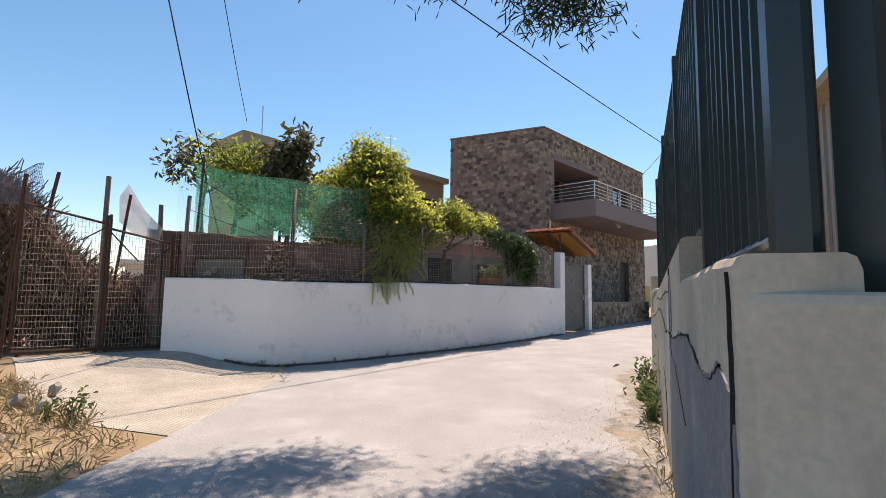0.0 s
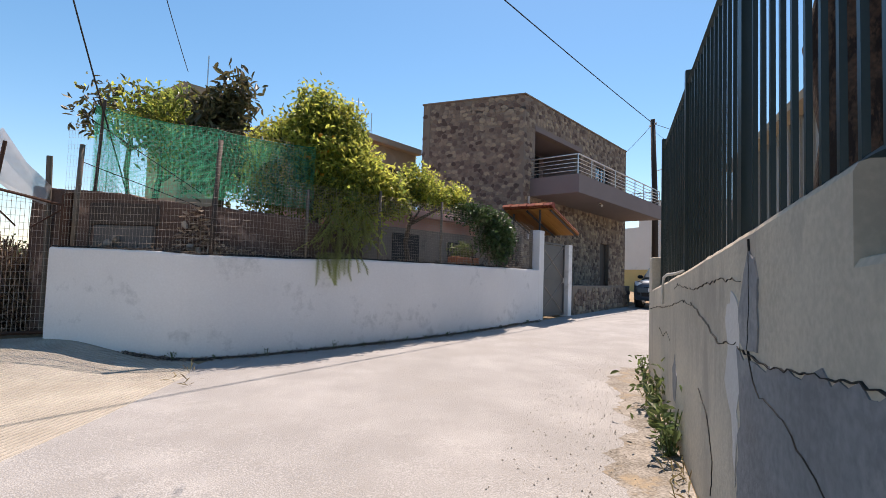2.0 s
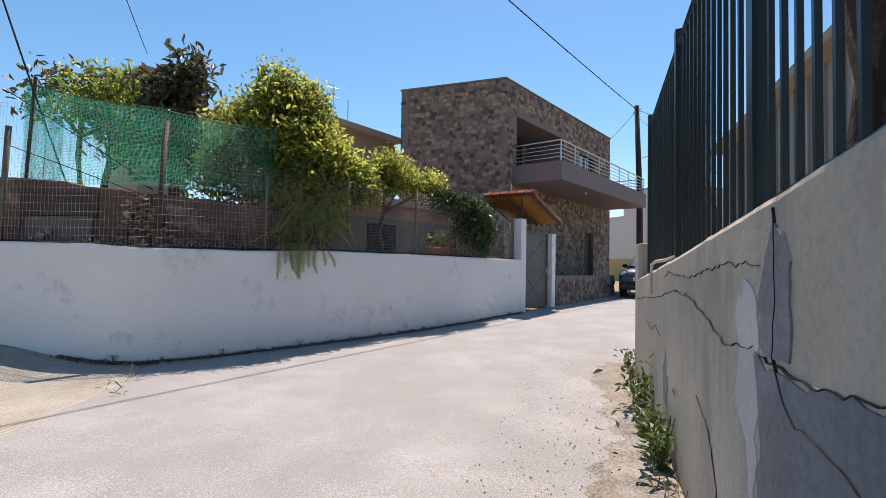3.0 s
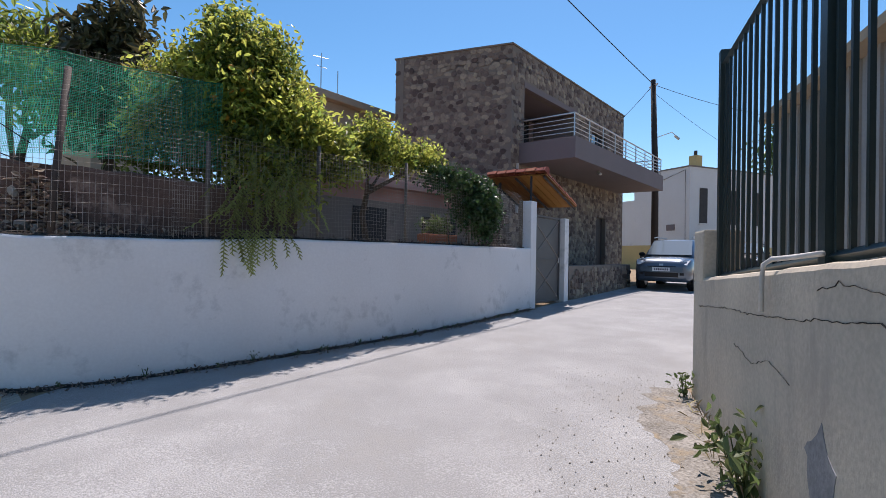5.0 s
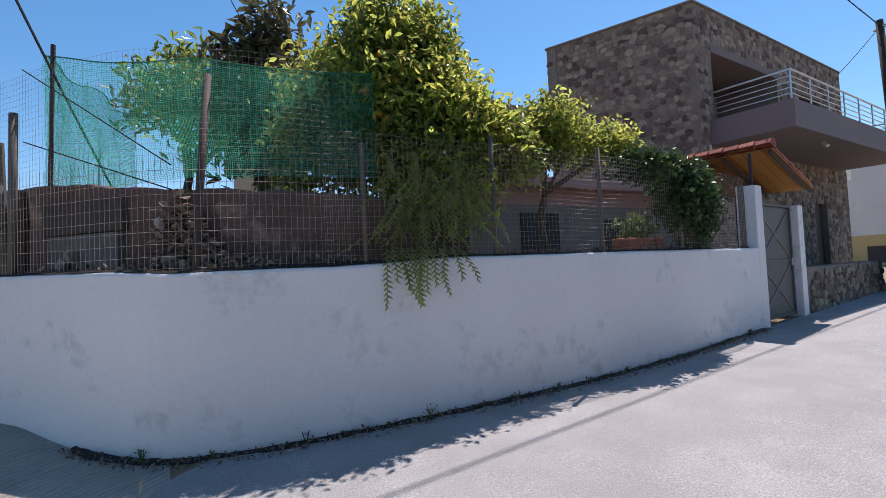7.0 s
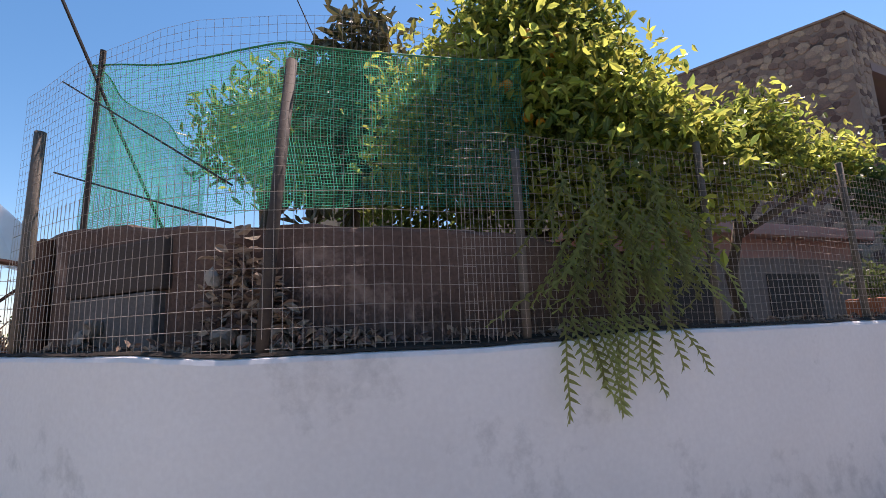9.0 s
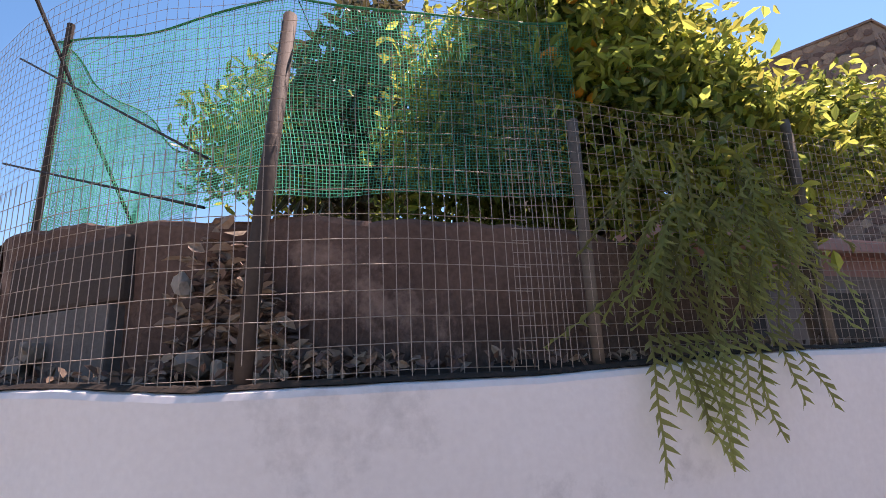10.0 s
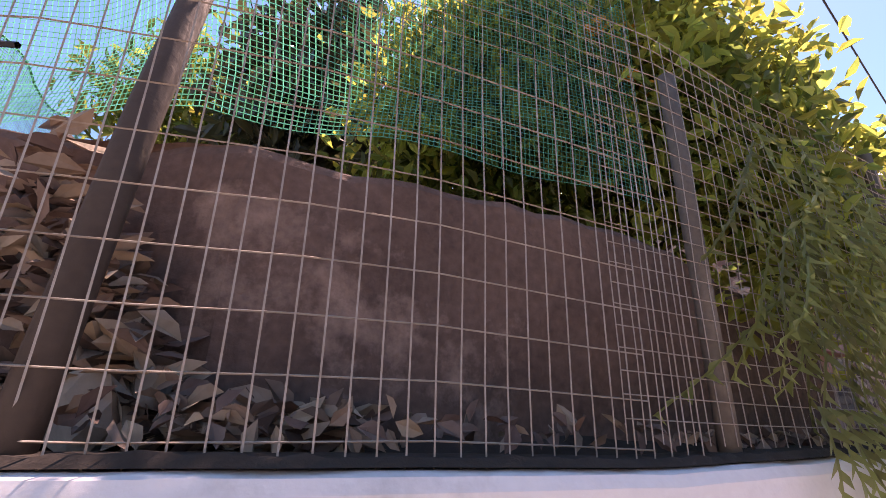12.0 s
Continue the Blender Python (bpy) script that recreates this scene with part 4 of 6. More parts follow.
for s, top, r, mat, lean in ((0.3, 3.95, 0.035, GREYPOST, 0.05), (3.66, 3.55, 0.026, GREYPOST, 0.0), (5.05, 3.72, 0.025, GREYPOST, 0.0), (6.6, 3.72, 0.025, GREYPOST, 0.0), (8.3, 3.62, 0.025, GREYPOST, 0.0)):
    bm = bmesh.new(); a, b = fence_at(s, 2.40, 0.03), fence_at(s + lean, top, 0.03); tube(bm, [a, (a + b) / 2, b], r, 10); part("post", bm, mat, mesh_fence, smooth=True)
pm = along(PILLAR_A, PILLAR_B)
bm = bmesh.new(); tube(bm, [fence_at(FL - 0.28, 2.4, 0.06), fence_at(FL - 0.28, 3.5, 0.06)], 0.06, 4); part("post", bm, GREYPOST, mesh_fence)
bm = bmesh.new(); tube(bm, [(3.17, 9.13, 2.40), (3.20, 9.22, 3.07), (3.27, 9.40, 4.16)], 0.034, 10); part("post", bm, DARKPOST, mesh_fence, smooth=True)
# tall leaning bar and its stay wires
bm = bmesh.new(); tube(bm, [(1.72, 10.45, 2.45), (1.80, 10.40, 4.72)], 0.022, 8); tagged(part("fence_bar", bm, DARKPOST), "tall dark leaning bar at the fence corner", "post")
segs = []
for z0, z1 in ((4.45, 3.3), (3.75, 3.1)):
    a, b = Vector((1.55, 10.4, z0)), fence_at(2.1, z1)
    segs.append((a, b))
rods("stay_wire", segs, 0.006, CABLE, None, 5)
tagged(bpy.data.objects["stay_wire"], "dark stay wires across the green net", "wire")

# ---- green shade net ----
def net(name, p00, p10, z0, z1, nx, nz, width, mat, label, sag, seed, p_mid=None, rise=0.0):
    vs, fs = [], []
    def P(u, v):
        if p_mid is None:
            x, y = p00[0] + (p10[0] - p00[0]) * u, p00[1] + (p10[1] - p00[1]) * u
        else:
            q = resample([p00, p_mid, p10], 21)
            x, y = np.interp(u, np.linspace(0, 1, 21), q[:, 0]), np.interp(u, np.linspace(0, 1, 21), q[:, 1])
        z = z0 + (z1 - z0) * v + rise * (1 - u) * v - 0.4 * rise * math.sin(math.pi * u) * v
        w = noise.noise((u * 6 + seed, v * 3, seed))
        return Vector((x + 0.05 * w, y + (0.10 - 0.07 * v) * w + 0.05, z - sag * math.sin(math.pi * u * 2) ** 2 * v + 0.012 * noise.noise((u * 9, v * 2, seed + 3))))
    grid = [[P(i / 60, j / 16) for j in range(17)] for i in range(61)]
    def at(u, v):
        a, b = min(int(u * 60), 59), min(int(v * 16), 15)
        fu, fv = u * 60 - a, v * 16 - b
        return (grid[a][b] * (1 - fu) + grid[a + 1][b] * fu) * (1 - fv) + (grid[a][b + 1] * (1 - fu) + grid[a + 1][b + 1] * fu) * fv
    def strip(pts, w):
        k = len(vs)
        for i, p in enumerate(pts):
            vs.extend((p - w, p + w))
            if i:
                fs.append((k + 2 * i - 2, k + 2 * i, k + 2 * i + 1, k + 2 * i - 1))
    d = Vector((p10[0] - p00[0], p10[1] - p00[1], 0)).normalized() * width / 2
    for i in range(nx + 1):
        strip([at(i / nx, j / 8) for j in range(9)], d)
    for j in range(nz + 1):
        strip([at(i / 40, j / nz) for i in range(41)], Vector((0, 0, width / 2)))
    t = thing(name, label, "net")
    link("netting", vs, fs, mat, t)["kind"] = "stuff"
    bm = bmesh.new()
    tube(bm, [at(i / 60, 1.0) for i in range(61)], 0.007, 5)
    part("top_cord", bm, mat, t)
    return t


net("shade_net", (1.70, 10.42), (4.75, 9.40), 3.28, 4.32, 190, 62, 0.0031, NET, "green plastic shade net stretched above the earth wall", 0.02, 2, (3.25, 9.42), 0.31)
net("shade_net", (1.70, 10.44), (2.05, 12.3), 3.2, 4.65, 110, 80, 0.0048, NET, "green plastic shade net turning back along the garden", 0.1, 7)


# ---- trees ----
def limb_path(p, q, bend, seed, n=6):
    rs = np.random.RandomState(seed)
    p, q = Vector(p), Vector(q)
    L = (q - p).length
    off = Vector(rs.normal(size=3)) * bend * L
    return [p.lerp(q, k / (n - 1)) + off * math.sin(math.pi * k / (n - 1)) + Vector(rs.normal(size=3)) * 0.012 * L for k in range(n)]


def tree(name, label, base, limbs, r0, leaf_sets, bark, seed):
    t = thing(name, label, "tree")
    bm = bmesh.new()
    for k, (a, b, ra, rb) in enumerate(limbs):
        tube(bm, limb_path(a, b, 0.07, seed + k), ra, 8, rb)
    part("trunk", bm, bark, t, smooth=True)
    for k, (blobs, count, size, mat, wide, clump) in enumerate(leaf_sets):
        leaves("crown", crown_points(blobs, count, seed + 40 + k, 0.5, clump), size, mat, t, wide, 0.15, seed + 70 + k)
    return t


# citrus tree that spills over the wall
CB_ = [(4.3, 10.5, 3.6, 0.5, 0.4, 0.5), (4.45, 10.4, 4.25, 0.5, 0.45, 0.5), (5.05, 10.25, 4.15, 0.85, 0.75, 0.85), (4.75, 9.95, 3.75, 0.5, 0.45, 0.6), (5.35, 10.1, 4.75, 0.55, 0.5, 0.6), (5.0, 10.2, 5.08, 0.42, 0.4, 0.5), (5.62, 9.85, 4.05, 0.5, 0.45, 0.45), (5.35, 9.55, 3.65, 0.5, 0.3, 0.5), (6.2, 9.8, 3.7, 0.45, 0.4, 0.35), (5.85, 10.0, 4.05, 0.45, 0.4, 0.3), (6.5, 10.05, 3.85, 0.45, 0.35, 0.25)]
# paler young leaves, clumped also where the crown catches sun: light put into colour
CY = [(5.2, 9.42, 3.35, 0.42, 0.2, 0.5), (5.6, 9.45, 3.2, 0.4, 0.2, 0.4), (5.95, 9.7, 3.78, 0.5, 0.35, 0.35), (6.45, 9.8, 3.6, 0.4, 0.3, 0.3), (5.85, 9.9, 4.1, 0.5, 0.4, 0.33), (6.45, 10.0, 3.95, 0.45, 0.35, 0.27), (5.0, 9.6, 3.85, 0.45, 0.3, 0.5), (4.4, 10.15, 4.35, 0.5, 0.45, 0.55), (4.2, 10.2, 3.9, 0.4, 0.35, 0.4), (5.05, 10.2, 4.45, 0.9, 0.8, 0.85), (5.5, 9.75, 4.05, 0.65, 0.5, 0.6), (5.35, 10.1, 4.95, 0.5, 0.45, 0.55), (6.2, 9.75, 3.75, 0.45, 0.35, 0.35), (4.95, 10.2, 5.35, 0.22, 0.25, 0.38)]
tree("citrus_tree", "dense citrus tree with yellow-green leaves spilling over the fence", (5.1, 10.4, 2.2), [((5.1, 10.45, 2.2), (5.05, 10.3, 3.6), 0.09, 0.06), ((5.05, 10.3, 3.4), (5.4, 10.1, 4.9), 0.05, 0.02), ((5.05, 10.3, 3.4), (4.7, 10.1, 4.6), 0.05, 0.02), ((5.05, 10.3, 3.2), (5.9, 9.8, 4.0), 0.045, 0.018), ((5.05, 10.3, 3.0), (5.4, 9.5, 3.4), 0.04, 0.015), ((5.05, 10.3, 3.6), (5.0, 10.2, 5.4), 0.045, 0.012)], 0.09,
     [(CB_, 18500, 0.085, CITRUS, 0.46, 0.10), (CY, 16500, 0.09, YOUNG, 0.46, 0.09)], BARK, 5)
CR = [(6.9, 10.15, 3.85, 0.5, 0.35, 0.28), (7.6, 10.25, 3.92, 0.55, 0.35, 0.24), (8.2, 10.3, 4.0, 0.4, 0.3, 0.2), (7.1, 10.0, 4.15, 0.35, 0.3, 0.3)]
tree("citrus_tree", "spreading citrus branches with pale young leaves over the fence", (7.3, 10.5, 1.4), [((7.3, 10.7, 1.5), (7.2, 10.4, 3.4), 0.07, 0.05), ((7.2, 10.4, 3.3), (8.3, 10.3, 3.95), 0.04, 0.012), ((7.2, 10.4, 3.3), (6.8, 10.0, 3.9), 0.035, 0.012), ((7.2, 10.4, 3.3), (7.5, 10.1, 3.9), 0.03, 0.01)], 0.07,
     [(CR, 2600, 0.08, CITRUS, 0.46, 0.1), (CR, 3400, 0.08, YOUNG, 0.46, 0.1)], BARK, 25)
# broad-leaved tree behind the net
LB = [(3.55, 11.6, 4.9, 0.5, 0.45, 0.45), (3.75, 11.5, 5.3, 0.35, 0.35, 0.4), (3.85, 11.5, 5.6, 0.3, 0.3, 0.35), (3.9, 11.2, 4.4, 0.5, 0.4, 0.45), (3.4, 11.3, 4.1, 0.35, 0.35, 0.4)]
tree("loquat_tree", "dark broad-leaved fruit tree behind the green net", (3.7, 11.6, 2.2), [((3.75, 11.6, 2.2), (3.7, 11.5, 4.2), 0.07, 0.05), ((3.7, 11.5, 4.0), (3.75, 11.5, 5.4), 0.045, 0.015), ((3.7, 11.5, 3.8), (3.3, 11.4, 4.9), 0.035, 0.012)], 0.07,
     [(LB, 2300, 0.19, LOQUAT, 0.36, 0.14)], BARK, 45)
PB = [(2.45, 12.4, 5.0, 0.4, 0.45, 0.4), (3.0, 12.4, 4.6, 0.5, 0.5, 0.5), (3.7, 12.3, 4.8, 0.5, 0.5, 0.6), (2.9, 12.4, 5.35, 0.5, 0.45, 0.35), (3.9, 12.1, 4.2, 0.5, 0.4, 0.5)]
tree("fruit_tree", "young fruit tree with slender leaves behind the green net", (2.6, 12.4, 2.2), [((2.62, 12.4, 2.2), (2.75, 12.4, 4.1), 0.075, 0.05), ((2.75, 12.4, 3.9), (2.3, 12.4, 5.3), 0.04, 0.012), ((2.75, 12.4, 3.9), (3.3, 12.4, 5.0), 0.04, 0.012), ((3.85, 12.2, 2.2), (3.8, 12.2, 4.6), 0.06, 0.02)], 0.06,
     [(PB, 3000, 0.15, CITRUS, 0.32, 0.14), (PB, 900, 0.14, YOUNG, 0.34, 0.16)], BARK, 65)
FB = [(1.75, 15.0, 5.7, 0.4, 0.4, 0.55), (2.2, 14.8, 5.95, 0.45, 0.45, 0.35), (3.0, 14.6, 5.6, 0.6, 0.5, 0.45), (3.9, 14.5, 5.8, 0.55, 0.5, 0.5)]
tree("fruit_tree", "thin tree with yellowing leaves at the garden's far side", (2.3, 14.9, 1.2), [((2.3, 14.9, 1.0), (2.3, 14.8, 5.2), 0.09, 0.05), ((2.3, 14.8, 4.9), (1.5, 15.0, 6.0), 0.04, 0.012), ((2.3, 14.8, 4.9), (3.9, 14.5, 5.9), 0.04, 0.012), ((2.3, 14.8, 4.9), (2.3, 14.7, 6.2), 0.035, 0.01)], 0.05,
     [(FB, 1000, 0.18, LOQUAT, 0.4, 0.2), (FB, 500, 0.16, YOUNG, 0.4, 0.2)], BARK, 85)
# fruit
rs = np.random.RandomState(8)
for k in range(12):
    c = (4.65 + 0.5 * rs.rand(), 9.5 + 0.15 * rs.rand(), 3.9 + 0.7 * rs.rand())
    bm = bmesh.new(); bmesh.ops.create_icosphere(bm, subdivisions=2, radius=0.04, matrix=Matrix.Translation(c) @ Matrix.Diagonal((1, 1, 0.94, 1)))
    tagged(part("orange", bm, FRUIT, smooth=True), "ripe orange hanging in the citrus tree", "orange", "oranges on the tree")

# hanging fern-leaved cactus over the wall face
vine = thing("hanging_cactus", "trailing fern-leaved cactus hanging over the white wall", "plant")
rs = np.random.RandomState(12)
def fern_strand(x, y0, ztop, L, sway, lean=0.0, size=0.05):
    """One zigzag stem with alternating pointed lobes, a single sheet."""
    vs, fs = [], []
    n = max(5, int(L / 0.022))
    h = L / n
    for i in range(n + 1):
        t = i / n
        c = Vector((x + lean * t * L + sway * math.sin(t * 3.0), y0 - 0.03 * math.sin(min(1, t * 3) * 1.57) + 0.012 * math.sin(7 * t + x * 9), ztop - L * t))
        w = size * (0.7 + 0.5 * rs.rand()) * (1 if t < 0.85 else 0.6)
        sg = 1 if i % 2 else -1
        k = len(vs)
        vs += [c + Vector((-0.005, 0.004, 0)), c + Vector((0.005, 0.004, 0)), c + Vector((sg * w, -0.012 + 0.012 * rs.normal(), -h * 0.9)), c + Vector((sg * w * 0.55, -0.004, h * 0.35))]
        if i:
            fs.append((k - 4, k - 3, k + 1, k))
            e = (k + 1, k - 3) if sg > 0 else (k, k - 4)
            fs.append((e[0], k + 2, k + 3, e[1]))
    return vs, fs
for k, (x, L, lean) in enumerate([(4.72, 0.46, -0.05), (4.77, 0.22, 0.1), (4.82, 0.30, 0.25), (4.87, 0.42, 0.3), (4.92, 0.46, 0.2), (4.97, 0.44, 0.15), (5.02, 0.24, 0.05), (5.08, 0.2, -0.1), (5.13, 0.34, -0.05), (5.18, 0.28, 0.05), (5.24, 0.2, 0.1), (5.30, 0.38, 0.08), (5.36, 0.24, 0.3), (5.42, 0.26, 0.6)]):
    yw = np.interp(x, [4.7, 7.7], [9.06, 9.5])
    vs, fs = fern_strand(x, yw - 0.03, 2.56, L + 0.08, 0.02 * rs.normal(), lean)
    link("strand", vs, fs, VINE, vine)
for k in range(75):
    x = 4.78 + 1.0 * rs.rand()
    L = 0.2 + 0.3 * rs.rand()
    yw = np.interp(x, [4.7, 7.7], [9.06, 9.5])
    vs, fs = fern_strand(x, yw - 0.05 + 0.12 * rs.rand(), 2.50 + L + 0.55 * rs.rand(), L, 0.05 * rs.normal(), 0.6 * rs.normal(), 0.036)
    link("strand", vs, fs, VINE, vine)

# ivy on the fence beside the gate
IVB = [(8.5, 9.90, 3.62, 0.55, 0.16, 0.2), (9.2, 10.08, 3.42, 0.55, 0.18, 0.32), (9.5, 10.18, 3.0, 0.42, 0.16, 0.42), (9.05, 10.05, 3.1, 0.3, 0.15, 0.3), (9.8, 10.28, 3.2, 0.22, 0.14, 0.35)]
ivy = thing("ivy", "thick dark ivy covering the wire fence by the gate", "climber")
leaves("foliage", crown_points(IVB, 6500, 91, 0.4, 0.07), 0.065, IVY, ivy, 0.85, 0.3, 92)
bm = bmesh.new()
for k in range(7):
    x = 8.6 + 0.2 * k
    tube(bm, limb_path((x, np.interp(x, [7.7, 11.35], [9.5, 10.66]) + 0.15, 2.4), (x + 0.2, np.interp(x, [7.7, 11.35], [9.5, 10.66]) + 0.12, 3.5), 0.08, 100 + k), 0.012, 5, 0.005)
part("stem", bm, BARK, ivy)

# pine over the lane
pine = thing("pine_tree", "tall pine with rough bark leaning over the lane", "tree")
bm = bmesh.new()
tube(bm, limb_path((4.72, 2.25, 1.9), (4.5, 2.0, 5.5), 0.03, 3, 8), 0.23, 16, 0.16)
tube(bm, limb_path((4.5, 1.9, 5.4), (4.4, 2.6, 9.0), 0.04, 4, 6), 0.15, 10, 0.05)
for k, q in enumerate([(4.3, 4.3, 6.6), (2.6, 3.0, 6.8), (5.8, 3.4, 6.9), (3.2, 1.2, 7.2), (6.0, 1.6, 7.4), (4.6, 5.2, 7.6), (2.6, 6.6, 7.2)]):
    tube(bm, limb_path((4.5, 2.0 + 0.1 * k, 5.6 + 0.3 * k), q, 0.06, 7 + k), 0.06, 6, 0.015)
part("trunk", bm, PINEBARK, pine, smooth=True)
# First two clumps are in view; the rest added unseen to shade the lane.
PN = [(4.75, 4.1, 5.55, 0.75, 0.45, 0.2), (3.05, 4.3, 5.95, 0.35, 0.3, 0.15), (4.0, 4.0, 6.5, 0.9, 0.8, 0.35), (3.8, 4.5, 7.0, 0.9, 0.6, 0.4), (4.9, 4.7, 7.2, 0.9, 0.6, 0.4), (5.9, 4.9, 7.2, 0.8, 0.6, 0.4), (3.0, 4.4, 7.2, 0.7, 0.6, 0.4), (2.3, 5.2, 7.1, 0.9, 0.6, 0.4), (3.3, 5.3, 7.1, 0.8, 0.6, 0.4), (1.5, 5.0, 7.2, 0.7, 0.5, 0.35), (5.2, 4.1, 6.7, 0.7, 0.6, 0.3), (2.8, 3.3, 6.9, 0.9, 0.8, 0.45), (2.0, 2.4, 6.9, 0.8, 0.8, 0.45), (5.3, 3.2, 6.9, 0.9, 0.8, 0.5), (4.2, 4.7, 7.5, 0.9, 0.8, 0.5), (2.8, 0.8, 7.4, 1.0, 1.0, 0.6), (5.6, 1.2, 7.5, 1.0, 1.0, 0.6), (4.0, 2.0, 8.8, 1.2, 1.2, 0.8), (3.2, 4.4, 7.2, 0.6, 0.6, 0.4), (5.0, 4.3, 7.0, 0.6, 0.6, 0.4), (4.3, 6.1, 7.1, 0.8, 0.5, 0.35), (3.5, 6.3, 7.1, 0.8, 0.5, 0.35), (2.6, 6.7, 7.1, 0.8, 0.5, 0.35), (1.8, 7.0, 7.1, 0.7, 0.5, 0.35)]
leaves("crown", crown_points(PN, 74000, 95, 0.2, 0.13), 0.14, NEEDLE, pine, 0.11, 0.1, 96)

# ---- field gate and garden at the wall's end ----
def mesh_leaf(p, q, z0, zt0, zt1, name, label):
    t = thing(name, label, "gate", "field gate leaves")
    p, q = Vector((*p, 0)), Vector((*q, 0))
    L = (q - p).length
    def P(s, z):
        v = p.lerp(q, s / L)
        return Vector((v.x, v.y, z))
    for s, zt in ((0, zt0 + 0.25), (L, zt1 + 0.15)):
        bm = bmesh.new(); tube(bm, [P(s, z0), P(s, zt)], 0.028, 6); part("stile", bm, RUST, t)
    bm = bmesh.new(); tube(bm, [P(0, zt0), P(L, zt1)], 0.022, 6); part("rail", bm, RUST, t)
    bm = bmesh.new(); tube(bm, [P(0, z0 + 0.03), P(L, z0 + 0.03)], 0.03, 6); part("rail", bm, RUST, t)
    for a, b in ((0, 0.45), (L, L - 0.35)):
        bm = bmesh.new(); tube(bm, [P(a, zt0 - 0.05 if a == 0 else zt1 - 0.05), P(b, zt0 - 0.55)], 0.012, 5); part("brace", bm, RUST, t)
    segs = []
    for s in np.arange(0.04, L, 0.05):
        segs.append((P(s, z0), P(s, zt0 + (zt1 - zt0) * s / L)))
    for z in np.arange(z0 + 0.1, max(zt0, zt1), 0.1):
        segs.append((P(0, z), P(L, min(z, zt1) if zt1 < zt0 and z > zt1 else z)))
    rods("wire_panel", segs, 0.0028, GALV, t)["kind"] = "stuff"
    return t


G0, G1, G2 = (-0.78, 10.5), (0.36, 10.6), (1.38, 10.66)
gz = ground_z(0.3, 10.6) + 0.03
mesh_leaf(G0, G1, gz, 3.62, 3.38, "field_gate", "rusty wire mesh gate leaf hanging open against brush")
mesh_leaf((G1[0] + 0.05, G1[1]), G2, gz, 3.30, 3.10, "field_gate", "rusty wire mesh gate leaf beside the white wall")
for k, (x, y, top, lean, r, mat) in enumerate(((-0.9, 10.55, 4.1, 0.12, 0.03, RUST), (-0.72, 10.62, 4.2, 0.35, 0.028, RUST), (0.30, 10.75, 4.25, 0.02, 0.04, GREYPOST), (0.45, 10.7, 3.95, 0.22, 0.025, RUST), (1.22, 10.9, 3.85, -0.06, 0.04, GREYPOST), (1.44, 10.62, 3.3, 0.0, 0.05, RUST))):
    bm = bmesh.new(); tube(bm, [(x, y, 1.0), (x + lean * 0.3, y, 2.4), (x + lean, y, top)], r, 8); tagged(part("fence_post", bm, mat), "old leaning fence post by the field gate", "post", "old fence posts")
net("torn_net", (-2.2, 10.6), (-0.6, 10.7), 3.6, 4.35, 60, 30, 0.006, BLUENET, "torn faded blue net caught on the gate posts", 0.25, 13)
bm = bmesh.new()
q = [Vector((0.5, 10.72, 3.9)), Vector((0.62, 10.74, 4.15)), Vector((0.9, 10.8, 3.7)), Vector((1.2, 10.85, 3.4)), Vector((1.15, 10.82, 3.1)), Vector((0.75, 10.8, 3.25)), Vector((0.52, 10.75, 3.45))]
top_ = [bm.verts.new(v) for v in q]; bot_ = [bm.verts.new(v + Vector((0.01, 0.02, 0))) for v in q]
bm.faces.new(top_); bm.faces.new(bot_[::-1])
tagged(part("plastic_sheet", bm, SHEETING), "torn scrap of pale plastic sheet on the gate", "plastic sheet")

# brush pile behind the gate
rs = np.random.RandomState(17)
segs = []
for k in range(7500):
    u = rs.rand()
    x = -2.6 + 4.2 * u
    h = 2.0 * math.exp(-((x + 1.3) / 1.1) ** 2) + 0.95
    y = 11.2 + 1.3 * rs.rand()
    z = 1.2 + h * rs.rand() ** 0.8
    d = Vector((rs.normal() * 0.6, rs.normal() * 0.4, -0.5 - 0.5 * rs.rand())).normalized() * (0.15 + 0.35 * rs.rand())
    segs.append((Vector((x, y, z)) - d, Vector((x, y, z)) + d))
rods("brush_pile", segs, 0.009, TWIG, None, 3)
tagged(bpy.data.objects["brush_pile"], "tall pile of dry cut brush behind the mesh gate", "brush pile", kind="stuff")
hed = crown_points([(0.8, 12.3, 2.0, 0.9, 0.5, 0.45), (0.2, 13.5, 2.2, 1.6, 0.6, 0.5), (1.2, 11.6, 1.7, 0.5, 0.3, 0.5)], 3200, 18, 0.3, 0.1)
leaves("hedge", hed, 0.06, WEED, None, 0.6, 0.1, 19); tagged(bpy.data.objects["hedge"], "green scrub behind the field gate", "shrub", kind="stuff")
sh_ = [(x, y) for x, y in ((-4.5, 26.0), (-2.0, 30.0), (1.5, 34.0), (-9.0, 24.0), (4.0, 40.0))]
for k, (x, y) in enumerate(sh_):
    leaves("far_bush", crown_points([(x, y, 1.7, 2.6, 1.2, 0.9)], 1500, 120 + k, 0.3, 0.3), 0.3, WEED, None, 0.6, 0.1, 130 + k)
    tagged(bpy.data.objects["far_bush" if k == 0 else "far_bush.%03d" % k], "distant green bush in the field", "bush", "distant bushes")
